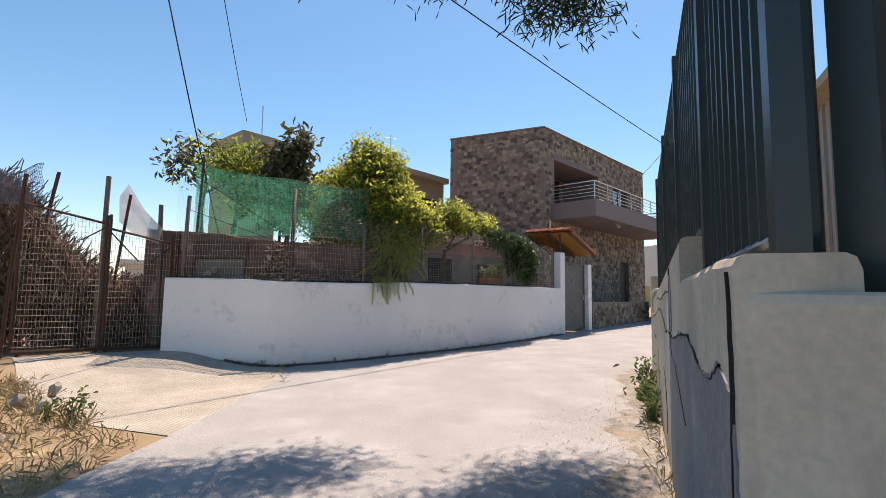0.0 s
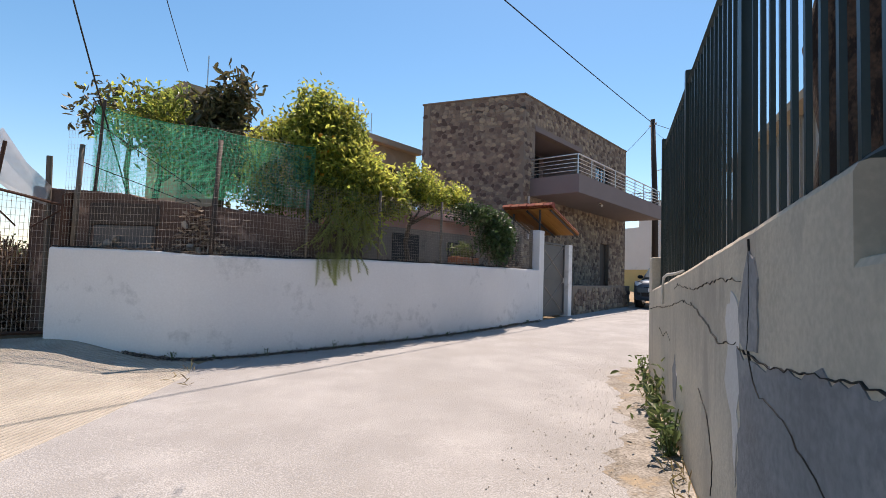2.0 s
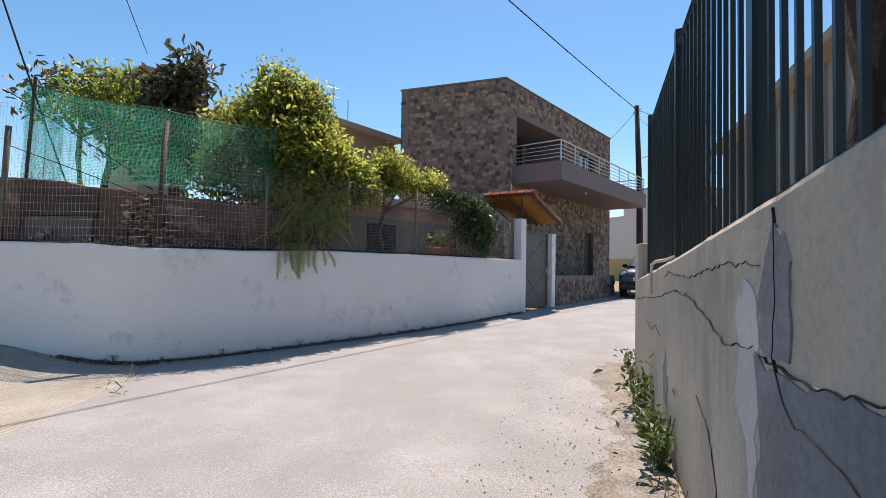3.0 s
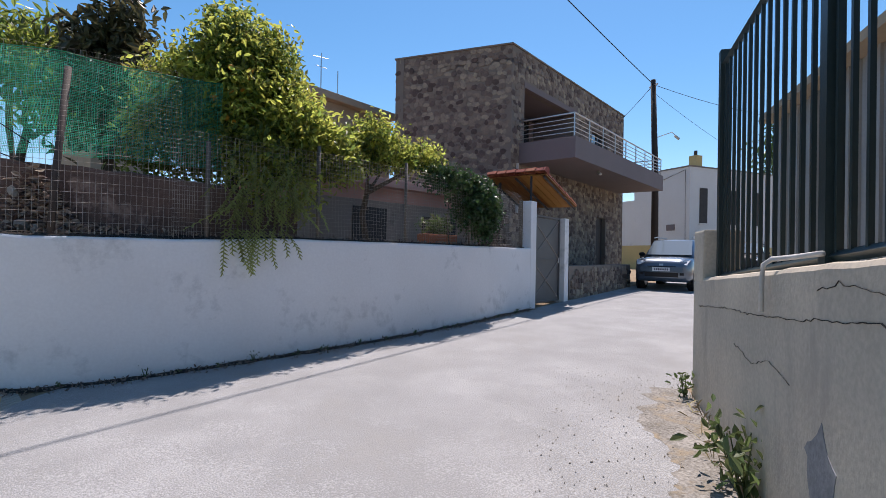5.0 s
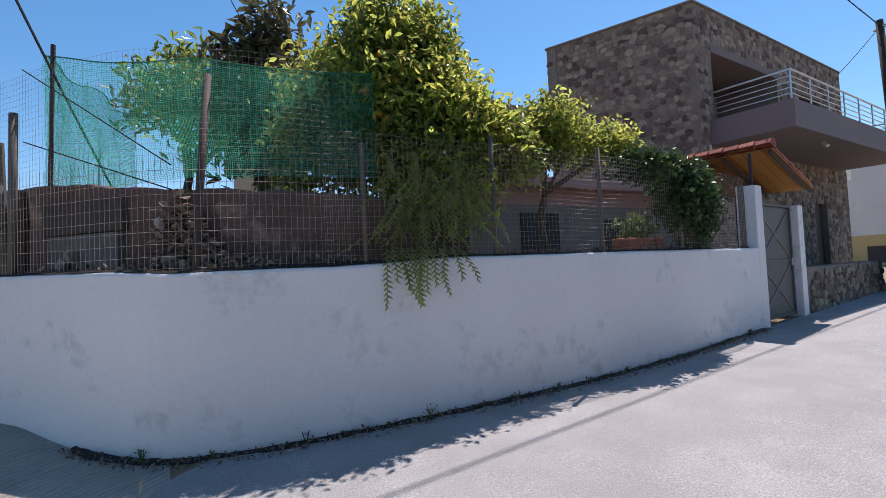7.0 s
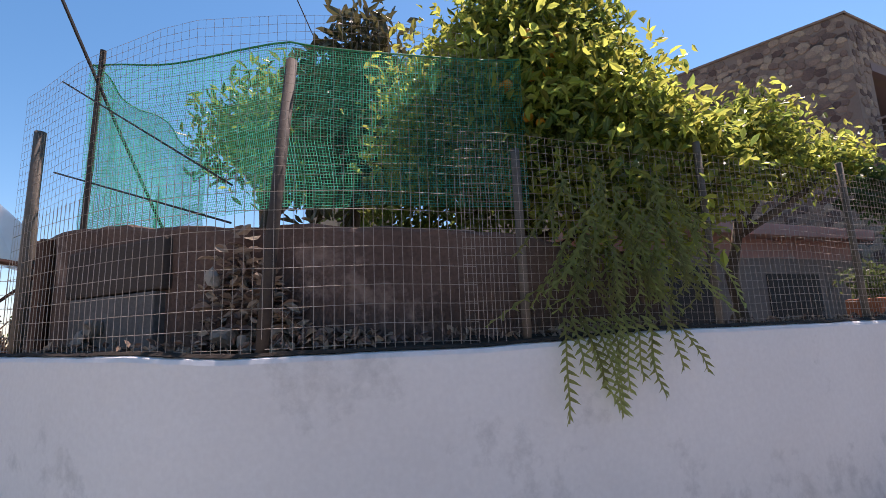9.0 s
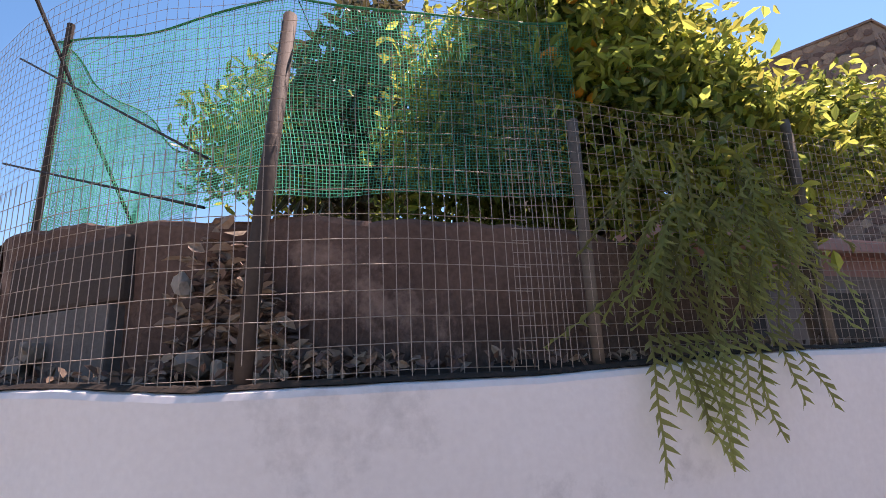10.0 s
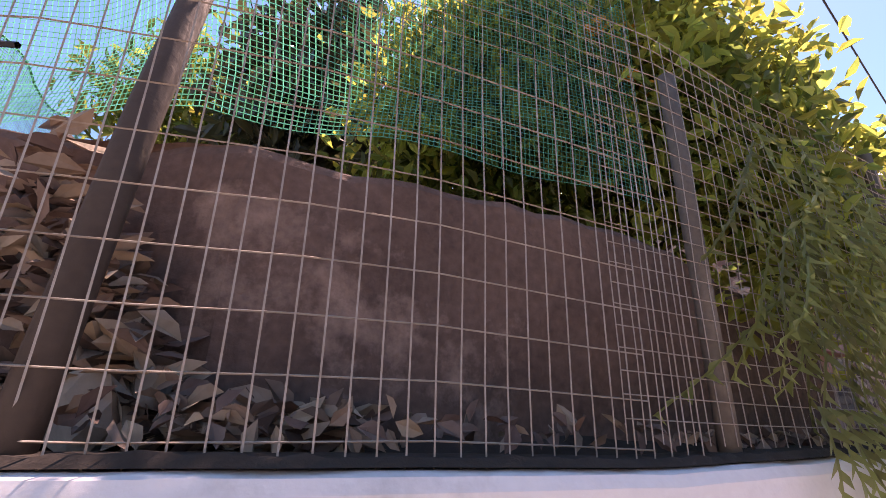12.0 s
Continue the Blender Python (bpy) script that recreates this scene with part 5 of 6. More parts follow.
# small far house
fh = thing("far_cottage", "small white flat-roofed cottage across the field", "house")
bm = bmesh.new(); box(bm, 0.4, 2.4, 24.5, 27, 0.8, 3.3); part("wall", bm, WHITEHOUSE, fh)
bm = bmesh.new(); box(bm, 0.1, 2.7, 24.2, 27.2, 3.3, 3.5); part("roof", bm, WHITEHOUSE, fh)
bm = bmesh.new(); box(bm, 1.0, 1.5, 24.46, 24.52, 1.6, 2.9); part("window", bm, DARKWOOD, fh)

# ---- houses behind ----
ph = thing("pink_house", "low faded pink house behind the garden", "house")
PA, PB_ = (7.0, 12.4), (12.2, 13.3)
m = along(PA, PB_)
PLW = math.dist(PA, PB_)
bm = bmesh.new(); box(bm, 0, PLW, 0, 4.0, 1.0, 3.45, m); part("wall", bm, DULL, ph)
bm = bmesh.new(); box(bm, -0.004, PLW + 0.004, -0.004, 4.0, 3.45, 3.75, m); part("band", bm, PINK, ph, "faded pink band under the eave")
bm = bmesh.new(); box(bm, -0.25, PLW + 0.1, -0.3, 4.2, 3.75, 3.93, m, 0.02); part("roof", bm, PINK, ph, "pale pink concrete eave")
for s0, s1, z0, z1 in ((1.0, 1.9, 1.3, 3.3), (3.0, 4.2, 2.0, 3.2)):
    bm = bmesh.new(); box(bm, s0, s1, -0.03, 0.02, z0, z1, m); part("window", bm, DARKWOOD, ph)
bh = thing("beige_house", "long flat-roofed beige house behind the trees", "house")
m = along((3.5, 17.0), (13.0, 19.9))
bm = bmesh.new(); box(bm, 0, 1.25, 0, 2.2, 0.9, 7.5, m); part("stair_tower", bm, BEIGE, bh)
bm = bmesh.new(); box(bm, 6.0, 9.95, 0, 5, 0.9, 7.45, m); part("wall", bm, BEIGE, bh)
bm = bmesh.new(); box(bm, 5.9, 10.0, -0.3, 5.2, 7.45, 7.7, m, 0.02); part("roof", bm, BEIGE, bh)
for s in (6.5, 8.3):
    bm = bmesh.new(); box(bm, s, s + 1.1, -0.03, 0.02, 5.3, 6.6, m); part("window", bm, DARKWOOD, bh)
for (x, y, h) in ((4.2, 17.6, 1.0), (9.9, 19.3, 1.5), (10.6, 19.5, 1.1)):
    an = thing("roof_aerial", "thin metal television aerial on a flat roof", "aerial", "roof aerials")
    bm = bmesh.new(); tube(bm, [(x, y, 7.65), (x, y, 7.65 + h)], 0.02, 6); part("mast", bm, STEEL, an)
    if h > 1.25:
        bm = bmesh.new(); tube(bm, [(x - 0.3, y, 7.5 + h), (x + 0.3, y + 0.1, 7.55 + h)], 0.012, 5); tube(bm, [(x - 0.2, y, 7.2 + h), (x + 0.25, y + 0.1, 7.2 + h)], 0.012, 5); part("arm", bm, STEEL, an)

# pole, cables
pole = thing("utility_pole", "tall tarred wooden utility pole beside the lane", "utility pole")
PX, PY, PZ = 24.2, 15.4, 10.3
bm = bmesh.new(); tube(bm, [(PX, PY, 1.0), (PX - 0.05, PY, 6.0), (PX - 0.25, PY + 0.05, PZ)], 0.17, 12, 0.11); part("shaft", bm, POLEWOOD, pole, smooth=True)
bm = bmesh.new(); tube(bm, [(PX - 0.1, PY, PZ - 2.6), (PX + 0.6, PY - 0.4, PZ - 2.3), (PX + 0.8, PY - 0.5, PZ - 2.5)], 0.02, 6); tube(bm, [(PX + 0.72, PY - 0.46, PZ - 2.45), (PX + 0.9, PY - 0.56, PZ - 2.6)], 0.06, 8); part("lamp", bm, PVC, pole, "small street lamp on a bent bracket")
bm = bmesh.new(); tube(bm, [(PX - 0.32, PY - 0.2, PZ - 0.25), (PX - 0.12, PY + 0.3, PZ - 0.25)], 0.04, 6); part("insulator", bm, PVC, pole)


def cable(a, b, sag, r=0.012, name="cable"):
    a, b = Vector(a), Vector(b)
    bm = bmesh.new()
    tube(bm, [a.lerp(b, k / 24) - Vector((0, 0, sag * 4 * (k / 24) * (1 - k / 24))) for k in range(25)], r, 5)
    return tagged(part(name, bm, CABLE), "black overhead cable sagging above the lane", "cable", "overhead cables")


PT = (PX - 0.22, PY + 0.05, PZ - 0.2)
cable(PT, (-2.9, 7.3, 9.8), 0.15, 0.018)
cable(PT, (22.7, 16.3, 8.4), 0.05)
cable(PT, (36.0, 13.0, 10.0), 0.3)
cable((PX - 0.2, PY, PZ - 0.6), (31.0, 13.2, 6.6), 0.2, 0.008)
cable((2.3, 11.0, 3.0), (0.55, 8.5, 8.6), 0.15, 0.012)
cable((3.6, 17.0, 7.8), (1.0, 7.5, 9.6), 0.2, 0.010)

# far white houses
wh = thing("white_house", "two-storey white house with an ochre base and a chimney", "house")
m = along((31.7, 21.3), (30.7, 17.2))
bm = bmesh.new(); box(bm, 0, 4.2, 0.0, 7.0, 3.05, 7.45, m); part("wall", bm, WHITEHOUSE, wh)
bm = bmesh.new(); box(bm, -0.01, 4.21, -0.01, 7.01, 0.9, 3.05, m); part("base", bm, OCHRE, wh)
bm = bmesh.new(); box(bm, -0.03, 4.23, -0.03, 7.03, 7.45, 7.53, m, 0.01); part("coping", bm, MORTAR, wh)
bm = bmesh.new(); box(bm, 3.3, 3.8, 0.9, 1.4, 7.53, 8.25, m, 0.01); part("chimney", bm, OCHRE, wh)
bm = bmesh.new(); tube(bm, [m @ Vector((3.55, 1.15, 8.25)), m @ Vector((3.55, 1.15, 8.55))], 0.1, 8); part("chimney_pot", bm, DARKWOOD, wh)
for y0, z0, z1 in ((0.75, 4.3, 6.3), (3.2, 4.3, 6.3), (5.2, 4.3, 6.3)):
    win = new("window"); win.parent = wh
    bm = bmesh.new(); box(bm, 4.195, 4.225, y0, y0 + 0.6, z0, z1, m); part("shutter", bm, DARKWOOD, win)
    bm = bmesh.new(); box(bm, 4.2, 4.27, y0 - 0.06, y0 + 0.66, z0 - 0.08, z0, m, 0.01); part("sill", bm, WHITEHOUSE, win)
bm = bmesh.new(); box(bm, -7.0, -0.003, 0.15, 6.0, 3.05, 5.95, m); part("annex", bm, WHITEHOUSE, wh)
bm = bmesh.new(); box(bm, -7.0, -0.013, 0.14, 6.0, 0.9, 3.05, m); part("annex_base", bm, OCHRE, wh)
bm = bmesh.new(); box(bm, 0.6, 1.5, -0.04, 0.02, 1.7, 2.5, m); part("window", bm, DARKWOOD, wh)
bm = bmesh.new(); box(bm, 2.6, 3.2, -0.03, 0.0, 3.9, 4.25, m); part("plate", bm, TAUPE, wh, "grey street sign plate")
bm = bmesh.new(); tube(bm, [m @ Vector((0.4, -0.03, 7.4)), m @ Vector((2.2, -0.03, 6.9)), m @ Vector((3.9, -0.03, 7.3)), m @ Vector((3.95, -0.03, 3.2))], 0.014, 5); part("wall_cable", bm, CABLE, wh)
w2 = thing("balcony_house", "white house with a shaded upper veranda", "house")
m2 = along((36.5, 20.0), (44.0, 15.5))
bm = bmesh.new(); box(bm, 0, 10, 2.0, 8, 1.0, 7.8, m2); part("wall", bm, WHITEHOUSE, w2)
bm = bmesh.new(); box(bm, -0.2, 10.2, -0.2, 8, 7.4, 7.8, m2); part("roof", bm, WHITEHOUSE, w2)
bm = bmesh.new(); box(bm, -0.2, 10.2, -0.2, 2.0, 4.2, 4.5, m2); part("veranda", bm, WHITEHOUSE, w2)
for s in (0, 3.3, 6.6, 9.8):
    bm = bmesh.new(); box(bm, s, s + 0.3, -0.1, 0.2, 1.0, 7.4, m2); part("column", bm, WHITEHOUSE, w2)
bm = bmesh.new(); box(bm, 1.0, 9.0, 1.95, 2.0, 4.6, 6.9, m2); part("window", bm, GLASS, w2)
for s in np.arange(0.3, 10, 0.25):
    bm = bmesh.new(); box(bm, s, s + 0.03, -0.1, -0.06, 4.5, 5.4, m2); part("baluster", bm, STEEL, w2)
tree("far_tree", "dark tree beyond the houses", (45, 19, 1), [((46, 17, 1.0), (46, 17, 8.0), 0.3, 0.1)], 0.3, [([(46, 17, 9.5, 2.2, 2.2, 2.0), (45.2, 17.6, 11.2, 1.6, 1.6, 1.5)], 2500, 0.4, IVY, 0.5, 0.5)], BARK, 140)
tagged(sheet_between("far_hill", [(-300, 380), (0, 420), (300, 380)], [(-260, 620), (0, 640), (300, 620)], 30, 6, 0.0, FARLAND), "hazy dry hillside on the skyline", "hill", kind="structure")


# ---- car ----
def profile_loft(sections):
    """sections: (x, [(y, z), ...]) half outlines from the sill to the roof; mirrored."""
    bm = bmesh.new()
    rings = []
    for x, prof in sections:
        pts = [(x, y, z) for y, z in prof] + [(x, -y, z) for y, z in prof[::-1]]
        rings.append([bm.verts.new(p) for p in pts])
    n = len(rings[0])
    for a, b in zip(rings, rings[1:]):
        for k in range(n - 1):
            bm.faces.new((a[k], a[k + 1], b[k + 1], b[k]))
        bm.faces.new((a[n - 1], a[0], b[0], b[n - 1]))
    bm.faces.new(rings[0][::-1])
    bm.faces.new(rings[-1])
    return bm


def car(name, label, m, paint, plate=""):
    t = thing(name, label, "car")
    W = 0.86
    def prof(w, z0, zb, zs):
        return [(w * 0.90, z0), (w * 0.99, z0 + 0.12), (w, (z0 + zb) / 2), (w * 0.985, zb - 0.06), (w * 0.95, zb), (w * 0.6, zs), (w * 0.2, zs + 0.01)]
    secs = [(0.0, prof(0.70, 0.42, 0.80, 0.82)), (0.10, prof(0.80, 0.30, 0.90, 0.95)), (0.3, prof(W, 0.28, 0.98, 1.03)), (0.7, prof(W, 0.28, 1.02, 1.07)), (1.15, prof(W, 0.28, 1.06, 1.10)), (1.9, prof(W, 0.28, 1.08, 1.10)), (3.3, prof(W, 0.28, 1.10, 1.12)), (3.85, prof(W * 0.98, 0.30, 1.10, 1.12)), (4.05, prof(W * 0.92, 0.42, 1.02, 1.06))]
    bm = profile_loft(secs)
    bmesh.ops.transform(bm, matrix=m, verts=bm.verts)
    body = part("body", bm, paint, t, smooth=True)
    def cab(w, z0, z1, wt):
        return [(w, z0), (w * 0.98, z0 + 0.05), ((w + wt) / 2, (z0 + z1) / 2), (wt, z1 - 0.07), (wt * 0.9, z1 - 0.02), (wt * 0.5, z1), (wt * 0.1, z1 + 0.005)]
    bm = profile_loft([(0.98, cab(0.80, 1.02, 1.12, 0.78)), (1.3, cab(0.81, 1.02, 1.36, 0.70)), (1.72, cab(0.82, 1.02, 1.64, 0.64)), (2.1, cab(0.82, 1.02, 1.69, 0.64)), (3.2, cab(0.82, 1.02, 1.68, 0.64)), (3.75, cab(0.80, 1.02, 1.60, 0.62)), (4.0, cab(0.78, 1.02, 1.15, 0.72))])
    bmesh.ops.transform(bm, matrix=m, verts=bm.verts)
    part("cabin", bm, paint, t, smooth=True)
    def quad(name, pts, mat, parent=t, th=0.012):
        bm = bmesh.new()
        pts = [Vector(p) for p in pts]
        n = (pts[1] - pts[0]).cross(pts[2] - pts[0]).normalized() * th
        a = [bm.verts.new(m @ p) for p in pts]; b = [bm.verts.new(m @ (p - n)) for p in pts]
        bm.faces.new(a); bm.faces.new(b[::-1])
        for i in range(len(a)):
            j = (i + 1) % len(a)
            bm.faces.new((a[i], b[i], b[j], a[j]))
        return part(name, bm, mat, parent)
    quad("windscreen", [(0.93, 0.71, 1.15), (0.93, -0.71, 1.15), (1.58, -0.6, 1.64), (1.58, 0.6, 1.64)], WINDSHIELD)
    for sy in (1, -1):
        a = [(1.5, sy * 0.815, 1.16), (2.35, sy * 0.83, 1.16), (2.35, sy * 0.685, 1.58), (1.78, sy * 0.69, 1.58)]
        b = [(2.42, sy * 0.83, 1.16), (3.2, sy * 0.83, 1.16), (3.15, sy * 0.685, 1.58), (2.42, sy * 0.685, 1.58)]
        c = [(3.28, sy * 0.825, 1.18), (3.75, sy * 0.81, 1.2), (3.55, sy * 0.69, 1.54), (3.24, sy * 0.685, 1.57)]
        for q in (a, b, c):
            quad("side_window", q if sy < 0 else q[::-1], GLASS)
        bm = bmesh.new(); tube(bm, [m @ Vector((1.6, sy * 0.6, 1.73)), m @ Vector((2.0, sy * 0.6, 1.77)), m @ Vector((3.3, sy * 0.6, 1.76)), m @ Vector((3.6, sy * 0.58, 1.68))], 0.02, 6); part("roof_rail", bm, STEEL, t)
        bm = bmesh.new(); bmesh.ops.create_icosphere(bm, subdivisions=2, radius=1, matrix=m @ Matrix.Translation((1.42, sy * 0.97, 1.16)) @ Matrix.Diagonal((0.07, 0.11, 0.075, 1))); part("mirror", bm, BLACKPLASTIC, t, smooth=True)
        quad("headlight", [(0.02, sy * 0.46, 0.80), (0.02, sy * 0.74, 0.84), (0.2, sy * 0.80, 0.99), (0.08, sy * 0.52, 0.93)][:: -1 if sy > 0 else 1], LAMPGLASS, th=0.03)
        quad("fog_lamp", [(-0.025, sy * 0.55, 0.50), (-0.025, sy * 0.66, 0.50), (-0.025, sy * 0.66, 0.58), (-0.025, sy * 0.55, 0.58)][:: -1 if sy > 0 else 1], BLACKPLASTIC)
        for x in (0.75, 3.3):
            wh_ = new("wheel"); wh_.parent = t
            c = Vector((x, sy * 0.76, 0.34))
            bm = bmesh.new(); g = bmesh.ops.create_cone(bm, cap_ends=True, segments=28, radius1=0.34, radius2=0.34, depth=0.22, matrix=m @ Matrix.Translation(c) @ Matrix.Rotation(math.pi / 2, 4, "X"))
            bmesh.ops.bevel(bm, geom=[e for e in bm.edges if len(e.link_faces) == 2 and any(len(f.verts) > 6 for f in e.link_faces)], offset=0.03, segments=2, affect="EDGES"); part("tyre", bm, RUBBER, wh_, smooth=True)
            bm = bmesh.new(); bmesh.ops.create_cone(bm, cap_ends=True, segments=24, radius1=0.215, radius2=0.215, depth=0.235, matrix=m @ Matrix.Translation(c) @ Matrix.Rotation(math.pi / 2, 4, "X")); part("rim", bm, ALLOY, wh_)
            bm = bmesh.new(); bmesh.ops.create_cone(bm, cap_ends=True, segments=24, radius1=0.42, radius2=0.42, depth=0.02, matrix=m @ Matrix.Translation((x, sy * 0.852, 0.36)) @ Matrix.Rotation(math.pi / 2, 4, "X")); part("wheel_arch", bm, BLACKPLASTIC, t)
    quad("grille", [(-0.012, 0.42, 0.76), (-0.012, -0.42, 0.76), (0.05, -0.44, 0.88), (0.05, 0.44, 0.88)], BLACKPLASTIC)
    quad("lower_grille", [(0.0, 0.5, 0.44), (0.0, -0.5, 0.44), (-0.02, -0.5, 0.58), (-0.02, 0.5, 0.58)], BLACKPLASTIC)
    quad("badge", [(-0.02, 0.06, 0.80), (-0.02, -0.06, 0.80), (0.0, -0.06, 0.86), (0.0, 0.06, 0.86)], STEEL)
    pl = quad("number_plate", [(-0.045, 0.26, 0.62), (-0.045, -0.26, 0.62), (-0.045, -0.26, 0.74), (-0.045, 0.26, 0.74)], PLATE)
    for k in range(7):
        y = 0.20 - k * 0.062
        quad("plate_mark", [(-0.05, y, 0.65), (-0.05, y - 0.036, 0.65), (-0.05, y - 0.036, 0.71), (-0.05, y, 0.71)], INK, pl, 0.002)
    quad("bumper", [(-0.03, 0.62, 0.60), (-0.03, -0.62, 0.60), (-0.02, -0.64, 0.755), (-0.02, 0.64, 0.755)], paint, th=0.06)
    for z in (0.31,):
        quad("underside", [(0.2, 0.7, z), (3.9, 0.7, z), (3.9, -0.7, z), (0.2, -0.7, z)], BLACKPLASTIC)
    return t


CARM = Matrix.Translation((18.2, 11.6, ground_z(18.5, 11.6))) @ Matrix.Rotation(radians(17.0), 4, "Z")
car("suv", "steel-blue compact four-wheel-drive car parked facing down the lane", CARM, CARPAINT)
CARM2 = Matrix.Translation((27.5, 13.3, ground_z(27.5, 13.3))) @ Matrix.Rotation(radians(14.0), 4, "Z")
car("parked_car", "dark car parked further up the lane", CARM2, BLACKPLASTIC)

# ---- weeds, straw, stones ----
def weed(x, y, z, h, n, seed, name="weed", mat=None, label="small green weed growing at the wall's foot"):
    rs = np.random.RandomState(seed)
    c, d = [], []
    for k in range(n):
        t = rs.rand()
        c.append((x + rs.normal() * 0.35 * h * t, y + rs.normal() * 0.3 * h * t, z + h * t * (0.6 + 0.4 * rs.rand())))
        d.append((rs.normal(), rs.normal(), 0.5))
    t = thing(name, label, "weed", "weeds along the walls")
    leaves("foliage", c, max(0.03, h * 0.19), mat or WEED, t, 0.45, -0.2, seed)
    bm = bmesh.new()
    for k in range(4):
        a = rs.rand() * 6.28
        tube(bm, [(x, y, z - 0.01), (x + math.cos(a) * h * 0.2, y + math.sin(a) * h * 0.2, z + h * 0.7)], 0.004, 4)
    part("stem", bm, WEED, t)


for k, (s, h) in enumerate(((2.55, 0.5), (2.75, 0.42), (3.0, 0.35), (5.75, 0.28), (4.0, 0.45), (3.8, 0.5))):
    p = rpt(s, 0.09, 0)
    weed(p.x, p.y, ground_z(p.x, p.y), h, 60, 200 + k, label="leafy green weed at the cream wall's foot")
rs = np.random.RandomState(33)
for k in range(26):
    x = 2.6 + 8.4 * rs.rand()
    y = np.interp(x, [p[0] for p in WALL_LINE], [p[1] for p in WALL_LINE]) - 0.04
    weed(x, y, ground_z(x, y), 0.05 + 0.10 * rs.rand() ** 2, 14, 300 + k)
weed(0.4, 6.6, ground_z(0.4, 6.6), 0.35, 90, 401, label="grey-green weed at the driveway's edge")
weed(0.15, 6.8, ground_z(0.15, 6.8), 0.25, 60, 402, label="grey-green weed at the driveway's edge")
gr = []
for k in range(15000):
    x, y = -3.2 + 4.2 * rs.rand(), 1.5 + 7.5 * rs.rand()
    edge = np.interp(y, [0.5, 3.6, 4.8, 5.6, 6.5, 7.6, 8.7], [-1.5, -0.2, 0.55, 1.0, 0.4, -0.1, -0.45])
    if x < edge - 0.02 * rs.rand():
        gr.append((x, y, ground_z(x, y) - 0.02))
edge_l = resample(SLAB_L[2:5], 60)
for k in range(1000):
    x, y = edge_l[rs.randint(60)]
    x, y = x + 0.09 * rs.normal() - 0.05, y + 0.09 * rs.normal()
    gr.append((x, y, ground_z(x, y) - 0.005))
for k in range(350):
    s = 0.2 + 5.5 * rs.rand()
    p = rpt(s, 0.02 + 0.14 * rs.rand() ** 2, 0)
    gr.append((p.x, p.y, ground_z(p.x, p.y) - 0.005))
for k in range(26):
    x, y = 2.82 + 0.10 * rs.normal(), 8.1 + 0.22 * rs.normal()
    gr.append((x, y, ground_z(x, y)))
leaves("dry_grass", gr, 0.12, STRAW, None, 0.05, -0.5, 34); tagged(bpy.data.objects["dry_grass"], "sparse dry straw on the bare verge", "grass", kind="stuff")
lumps("stone", [(0.1 - 1.3 * rs.rand(), 5.8 + 2.2 * rs.rand(), 0) for k in range(30)], [0.04 + 0.11 * rs.rand() for k in range(30)], ROCK, "pale loose stone on the dry verge", "stone", 35)
for o in list(scene.objects):
    if o.name.startswith("stone") and o.data and o.name.split(".")[0] == "stone":
        c = sum((v.co for v in o.data.vertices), Vector()) / len(o.data.vertices)
        zmin = min(v.co.z for v in o.data.vertices)
        o.location.z = ground_z(c.x, c.y) - 0.03 - zmin
# pale cushion on the balcony, planter behind the fence
bm = bmesh.new(); bmesh.ops.create_icosphere(bm, subdivisions=3, radius=1, matrix=Matrix.Translation(hp(1.9, 1.2, BZ0 + 0.62)) @ Matrix.Diagonal((0.42, 0.36, 0.26, 1)))
cush = thing("garden_seat", "round pale beige seat on the balcony", "seat")
part("cushion", bm, OCHRE, cush, smooth=True)
bm = bmesh.new(); tube(bm, [hp(1.9, 1.2, BZ0 + 0.19), hp(1.9, 1.2, BZ0 + 0.5)], 0.2, 12); part("base", bm, PVC, cush)
bm = bmesh.new(); box(bm, -0.45, 0.45, -0.2, 0.2, 1.0, 2.42, along((8.55, 10.25), (9.5, 10.5)), 0.01); tagged(part("plinth", bm, GREYBLOCK), "grey block plinth behind the fence", "plinth")
pl_ = thing("planter", "terracotta trough planter with a pale plant behind the fence", "planter")
bm = bmesh.new(); box(bm, -0.4, 0.4, -0.14, 0.14, 2.42, 2.66, along((8.55, 10.25), (9.5, 10.5)), 0.02); part("trough", bm, TILE, pl_)
leaves("foliage", crown_points([(8.55, 10.25, 2.82, 0.38, 0.16, 0.16)], 500, 55, 0.3, 0.05), 0.06, WEED, pl_, 0.5, 0.0, 56)
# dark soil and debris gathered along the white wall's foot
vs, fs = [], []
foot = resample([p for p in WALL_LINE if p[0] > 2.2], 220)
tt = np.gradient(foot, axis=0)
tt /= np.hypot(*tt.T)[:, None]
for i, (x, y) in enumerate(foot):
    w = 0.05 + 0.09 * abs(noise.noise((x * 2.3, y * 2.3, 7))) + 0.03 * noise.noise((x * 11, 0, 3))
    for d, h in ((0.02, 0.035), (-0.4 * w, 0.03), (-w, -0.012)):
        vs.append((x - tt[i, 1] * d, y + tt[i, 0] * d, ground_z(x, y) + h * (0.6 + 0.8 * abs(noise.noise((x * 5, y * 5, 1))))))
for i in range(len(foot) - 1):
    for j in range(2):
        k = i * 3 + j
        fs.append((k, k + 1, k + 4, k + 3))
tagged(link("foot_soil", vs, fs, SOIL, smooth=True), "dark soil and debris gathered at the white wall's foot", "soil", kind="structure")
lit = []
for k in range(1500):
    i = rs.randint(len(foot))
    lit.append((foot[i, 0] + tt[i, 1] * (0.02 + 0.16 * rs.rand() ** 1.6) , foot[i, 1] - tt[i, 0] * (0.02 + 0.2 * rs.rand() ** 1.6), ground_z(*foot[i]) + 0.015 + 0.02 * rs.rand()))
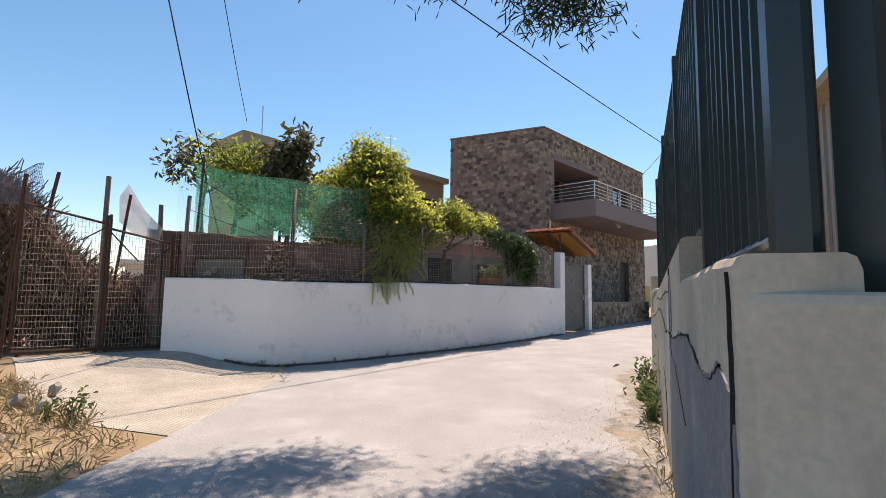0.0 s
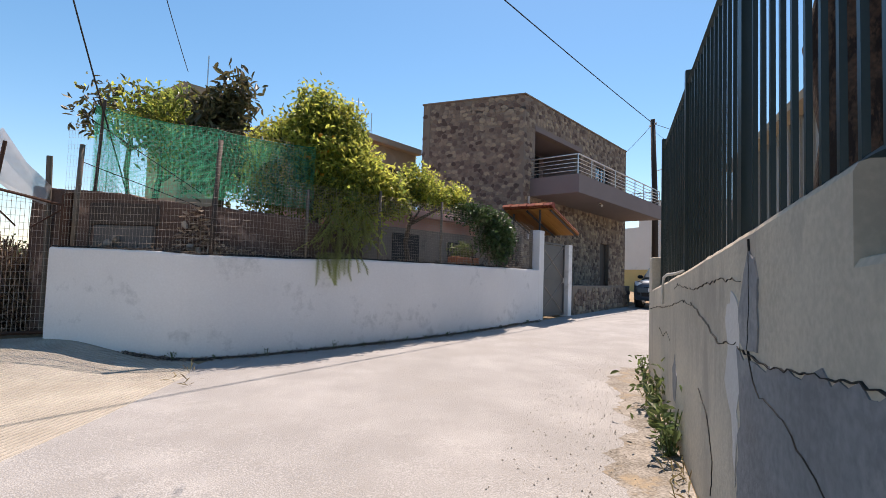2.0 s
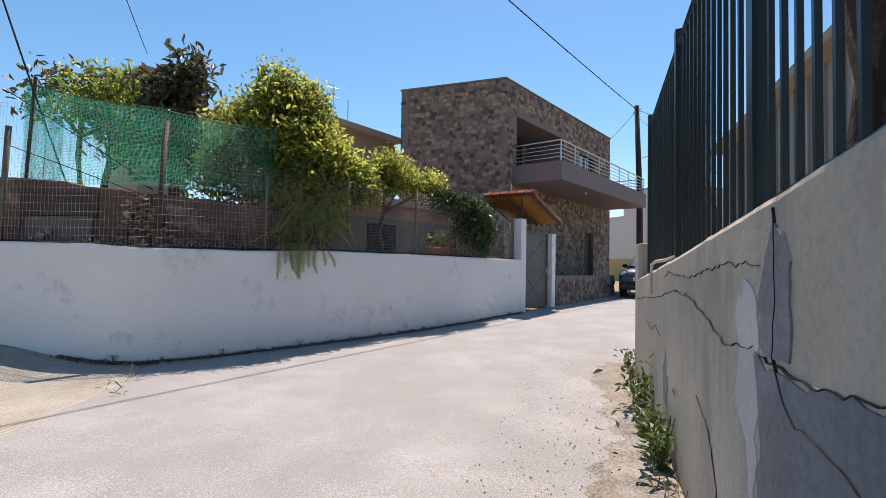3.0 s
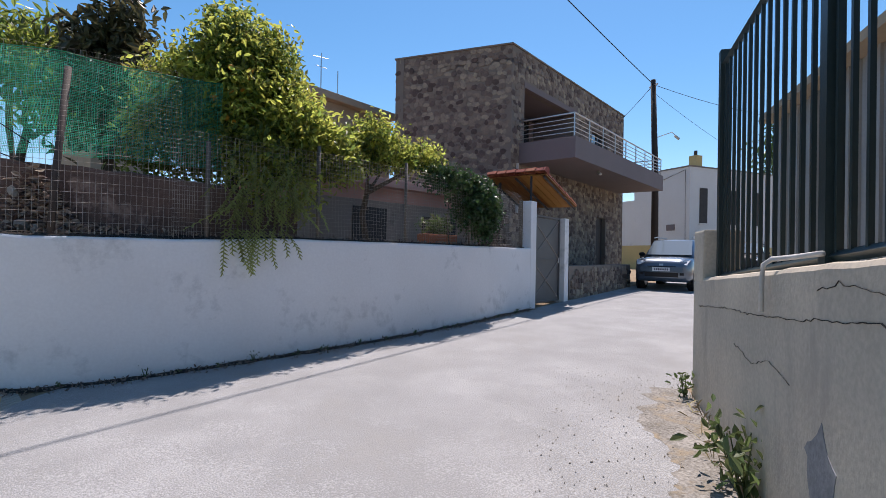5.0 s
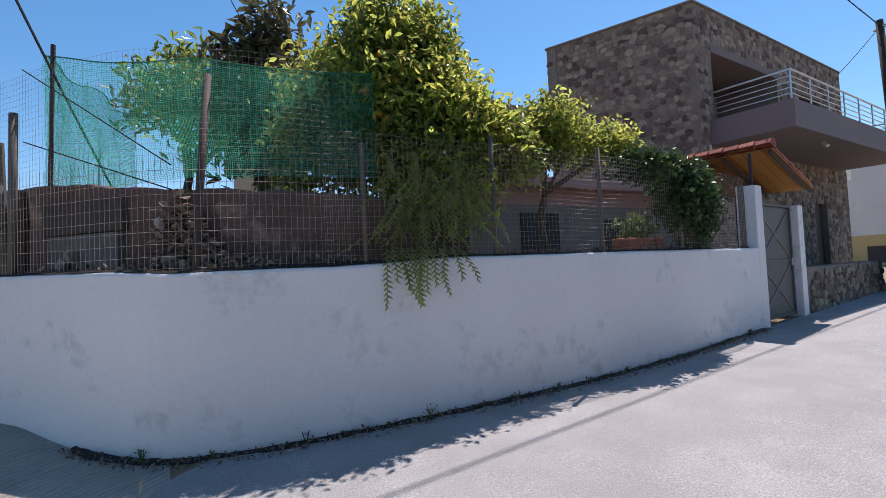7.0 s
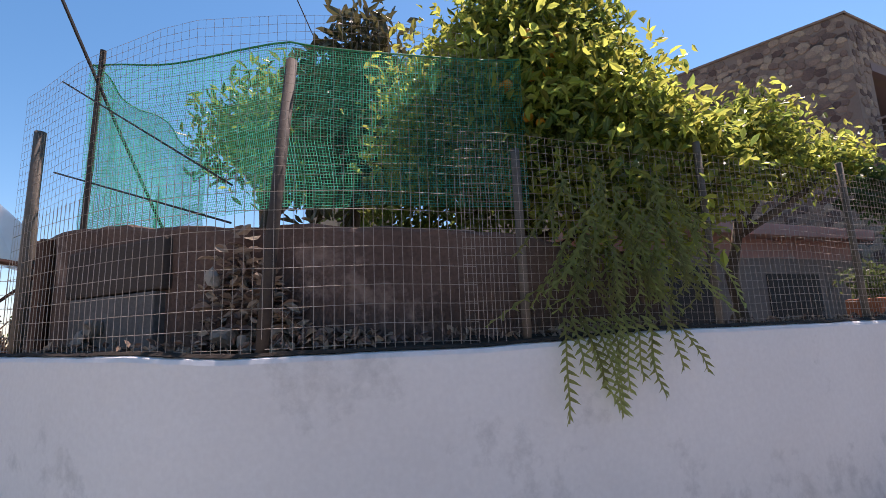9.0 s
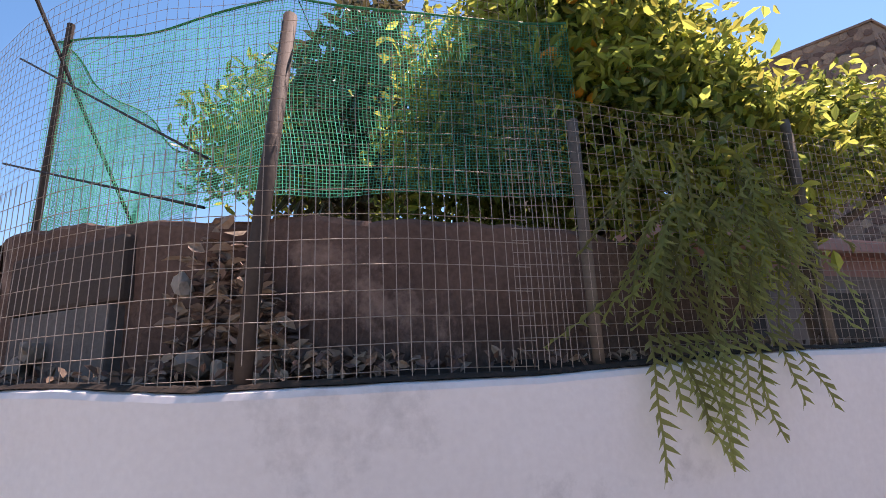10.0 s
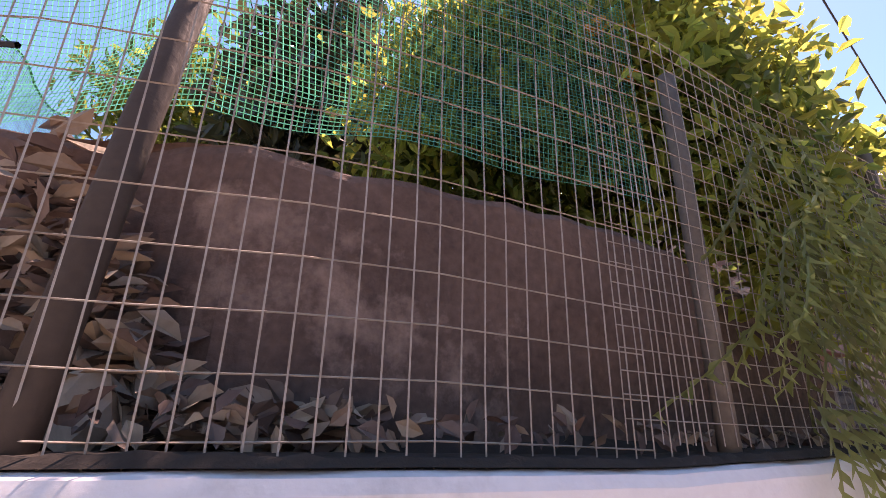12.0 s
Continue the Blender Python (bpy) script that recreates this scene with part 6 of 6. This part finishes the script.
leaves("foot_litter", lit, 0.035, DEADLEAF, None, 0.5, 0.1, 77)
tagged(bpy.data.objects["foot_litter"], "fallen leaves along the white wall's foot", "leaf litter", kind="stuff")
# loose grit on the lane
grit = []
for k in range(2600):
    p = rpt(-1.4 + 7.9 * rs.rand(), 0.03 + 1.3 * rs.rand() ** 2, 0)
    x, y = p.x, p.y
    grit.append((x, y, ground_z(x, y) + 0.004))
vs, fs = [], []
for x, y, z in grit:
    r = 0.003 + 0.007 * rs.rand() ** 3
    k = len(vs)
    for dx, dy, dz in ((1, 0, 0), (0, 1, 0), (-1, 0, 0), (0, -1, 0), (0, 0, 0.9), (0, 0, -0.6)):
        vs.append((x + dx * r * (0.6 + 0.8 * rs.rand()), y + dy * r * (0.6 + 0.8 * rs.rand()), z + dz * r))
    fs += [(k, k + 1, k + 4), (k + 1, k + 2, k + 4), (k + 2, k + 3, k + 4), (k + 3, k, k + 4)]
tagged(link("road_grit", vs, fs, ROCK), "loose grit on the worn lane", "grit", kind="stuff")

# ---- stones of the house and low wall ----
def stone_mesh(seed, n=8):
    rs = np.random.RandomState(seed)
    ang = np.sort(rs.rand(n) * 0.5 + np.arange(n)) * 2 * math.pi / n
    rad = 0.82 + 0.3 * rs.rand(n)
    vs = [(math.cos(a) * r * 0.5, 0.0, math.sin(a) * r * 0.5) for a, r in zip(ang, rad)]
    vs += [(math.cos(a) * r * 0.40 + 0.02 * rs.normal(), -1.0 - 0.25 * rs.rand(), math.sin(a) * r * 0.40 + 0.02 * rs.normal()) for a, r in zip(ang, rad)]
    fs = [tuple(range(n, 2 * n))] + [(k, (k + 1) % n, n + (k + 1) % n, n + k) for k in range(n)]
    me = bpy.data.meshes.new("stone_piece")
    me.from_pydata(vs, [], fs)
    me.materials.append(STONE)
    return me, vs, fs


KINDS = [stone_mesh(500 + k) for k in range(9)]


def stone_face(p, q, z0, z1, cell, parent, seed, holes=(), singles=0, depth=0.018):
    """Rubble over a wall face from p to q: singles as pieces of their own, the rest joined."""
    rs = np.random.RandomState(seed)
    m = along(p, q)
    L = math.dist(p[:2], q[:2])
    vs, fs = [], []
    places = []
    nz = int((z1 - z0) / (cell * 0.74))
    for j in range(nz):
        s = -cell * rs.rand() * 0.5
        while s < L:
            w = cell * (0.65 + 0.8 * rs.rand())
            c, z = s + w / 2, z0 + (j + 0.5) * (z1 - z0) / nz + 0.15 * cell * rs.normal()
            s += w * 0.90
            if c < w * 0.35 or c > L - w * 0.35 or any(a - 0.05 < c < b + 0.05 and e - 0.05 < z < g + 0.05 for a, b, e, g in holes) or z > z1 - cell * 0.3:
                continue
            places.append((c, z, w * 1.04, cell * (0.75 + 0.35 * rs.rand()), rs.rand() * 0.7 - 0.35, rs.randint(9)))
    order = sorted(range(len(places)), key=lambda i: places[i][0])
    chosen = set(order[:singles])
    for i, (c, z, w, h, a, kd) in enumerate(places):
        tm = m @ Matrix.Translation((c, 0.004, z)) @ Matrix.Rotation(a, 4, "Y") @ Matrix.Diagonal((w, depth * (0.6 + 0.7 * rs.rand()), h, 1))
        if i in chosen:
            o = new("stone_piece", KINDS[kd][0]); o.parent = parent; o.matrix_basis = tm
        else:
            k = len(vs)
            vs += [tm @ Vector(v) for v in KINDS[kd][1]]
            fs += [tuple(k + x for x in f) for f in KINDS[kd][2]]
    if vs:
        ob = link("stonework", vs, fs, STONE, parent)
        ob["kind"] = "stuff"


stone_face(HA, HB, HBASE, HTOP, 0.20, house, 601, ((LO0 - 0.06, LO1 + 0.06, LOZ0, LOZ1 + 0.2), (WI0, WI1, WIZ0, WIZ1), (DO0, DO1, 0, 3.9), (BS0, BS1, BZ0, BZ0 + 0.25)), 220)
stone_face(HL, HA, 2.4, HTOP, 0.20, house, 602, (), 80)
stone_face(LW0, LW1, 1.0, 2.02, 0.19, lowwall, 603, (), 120)
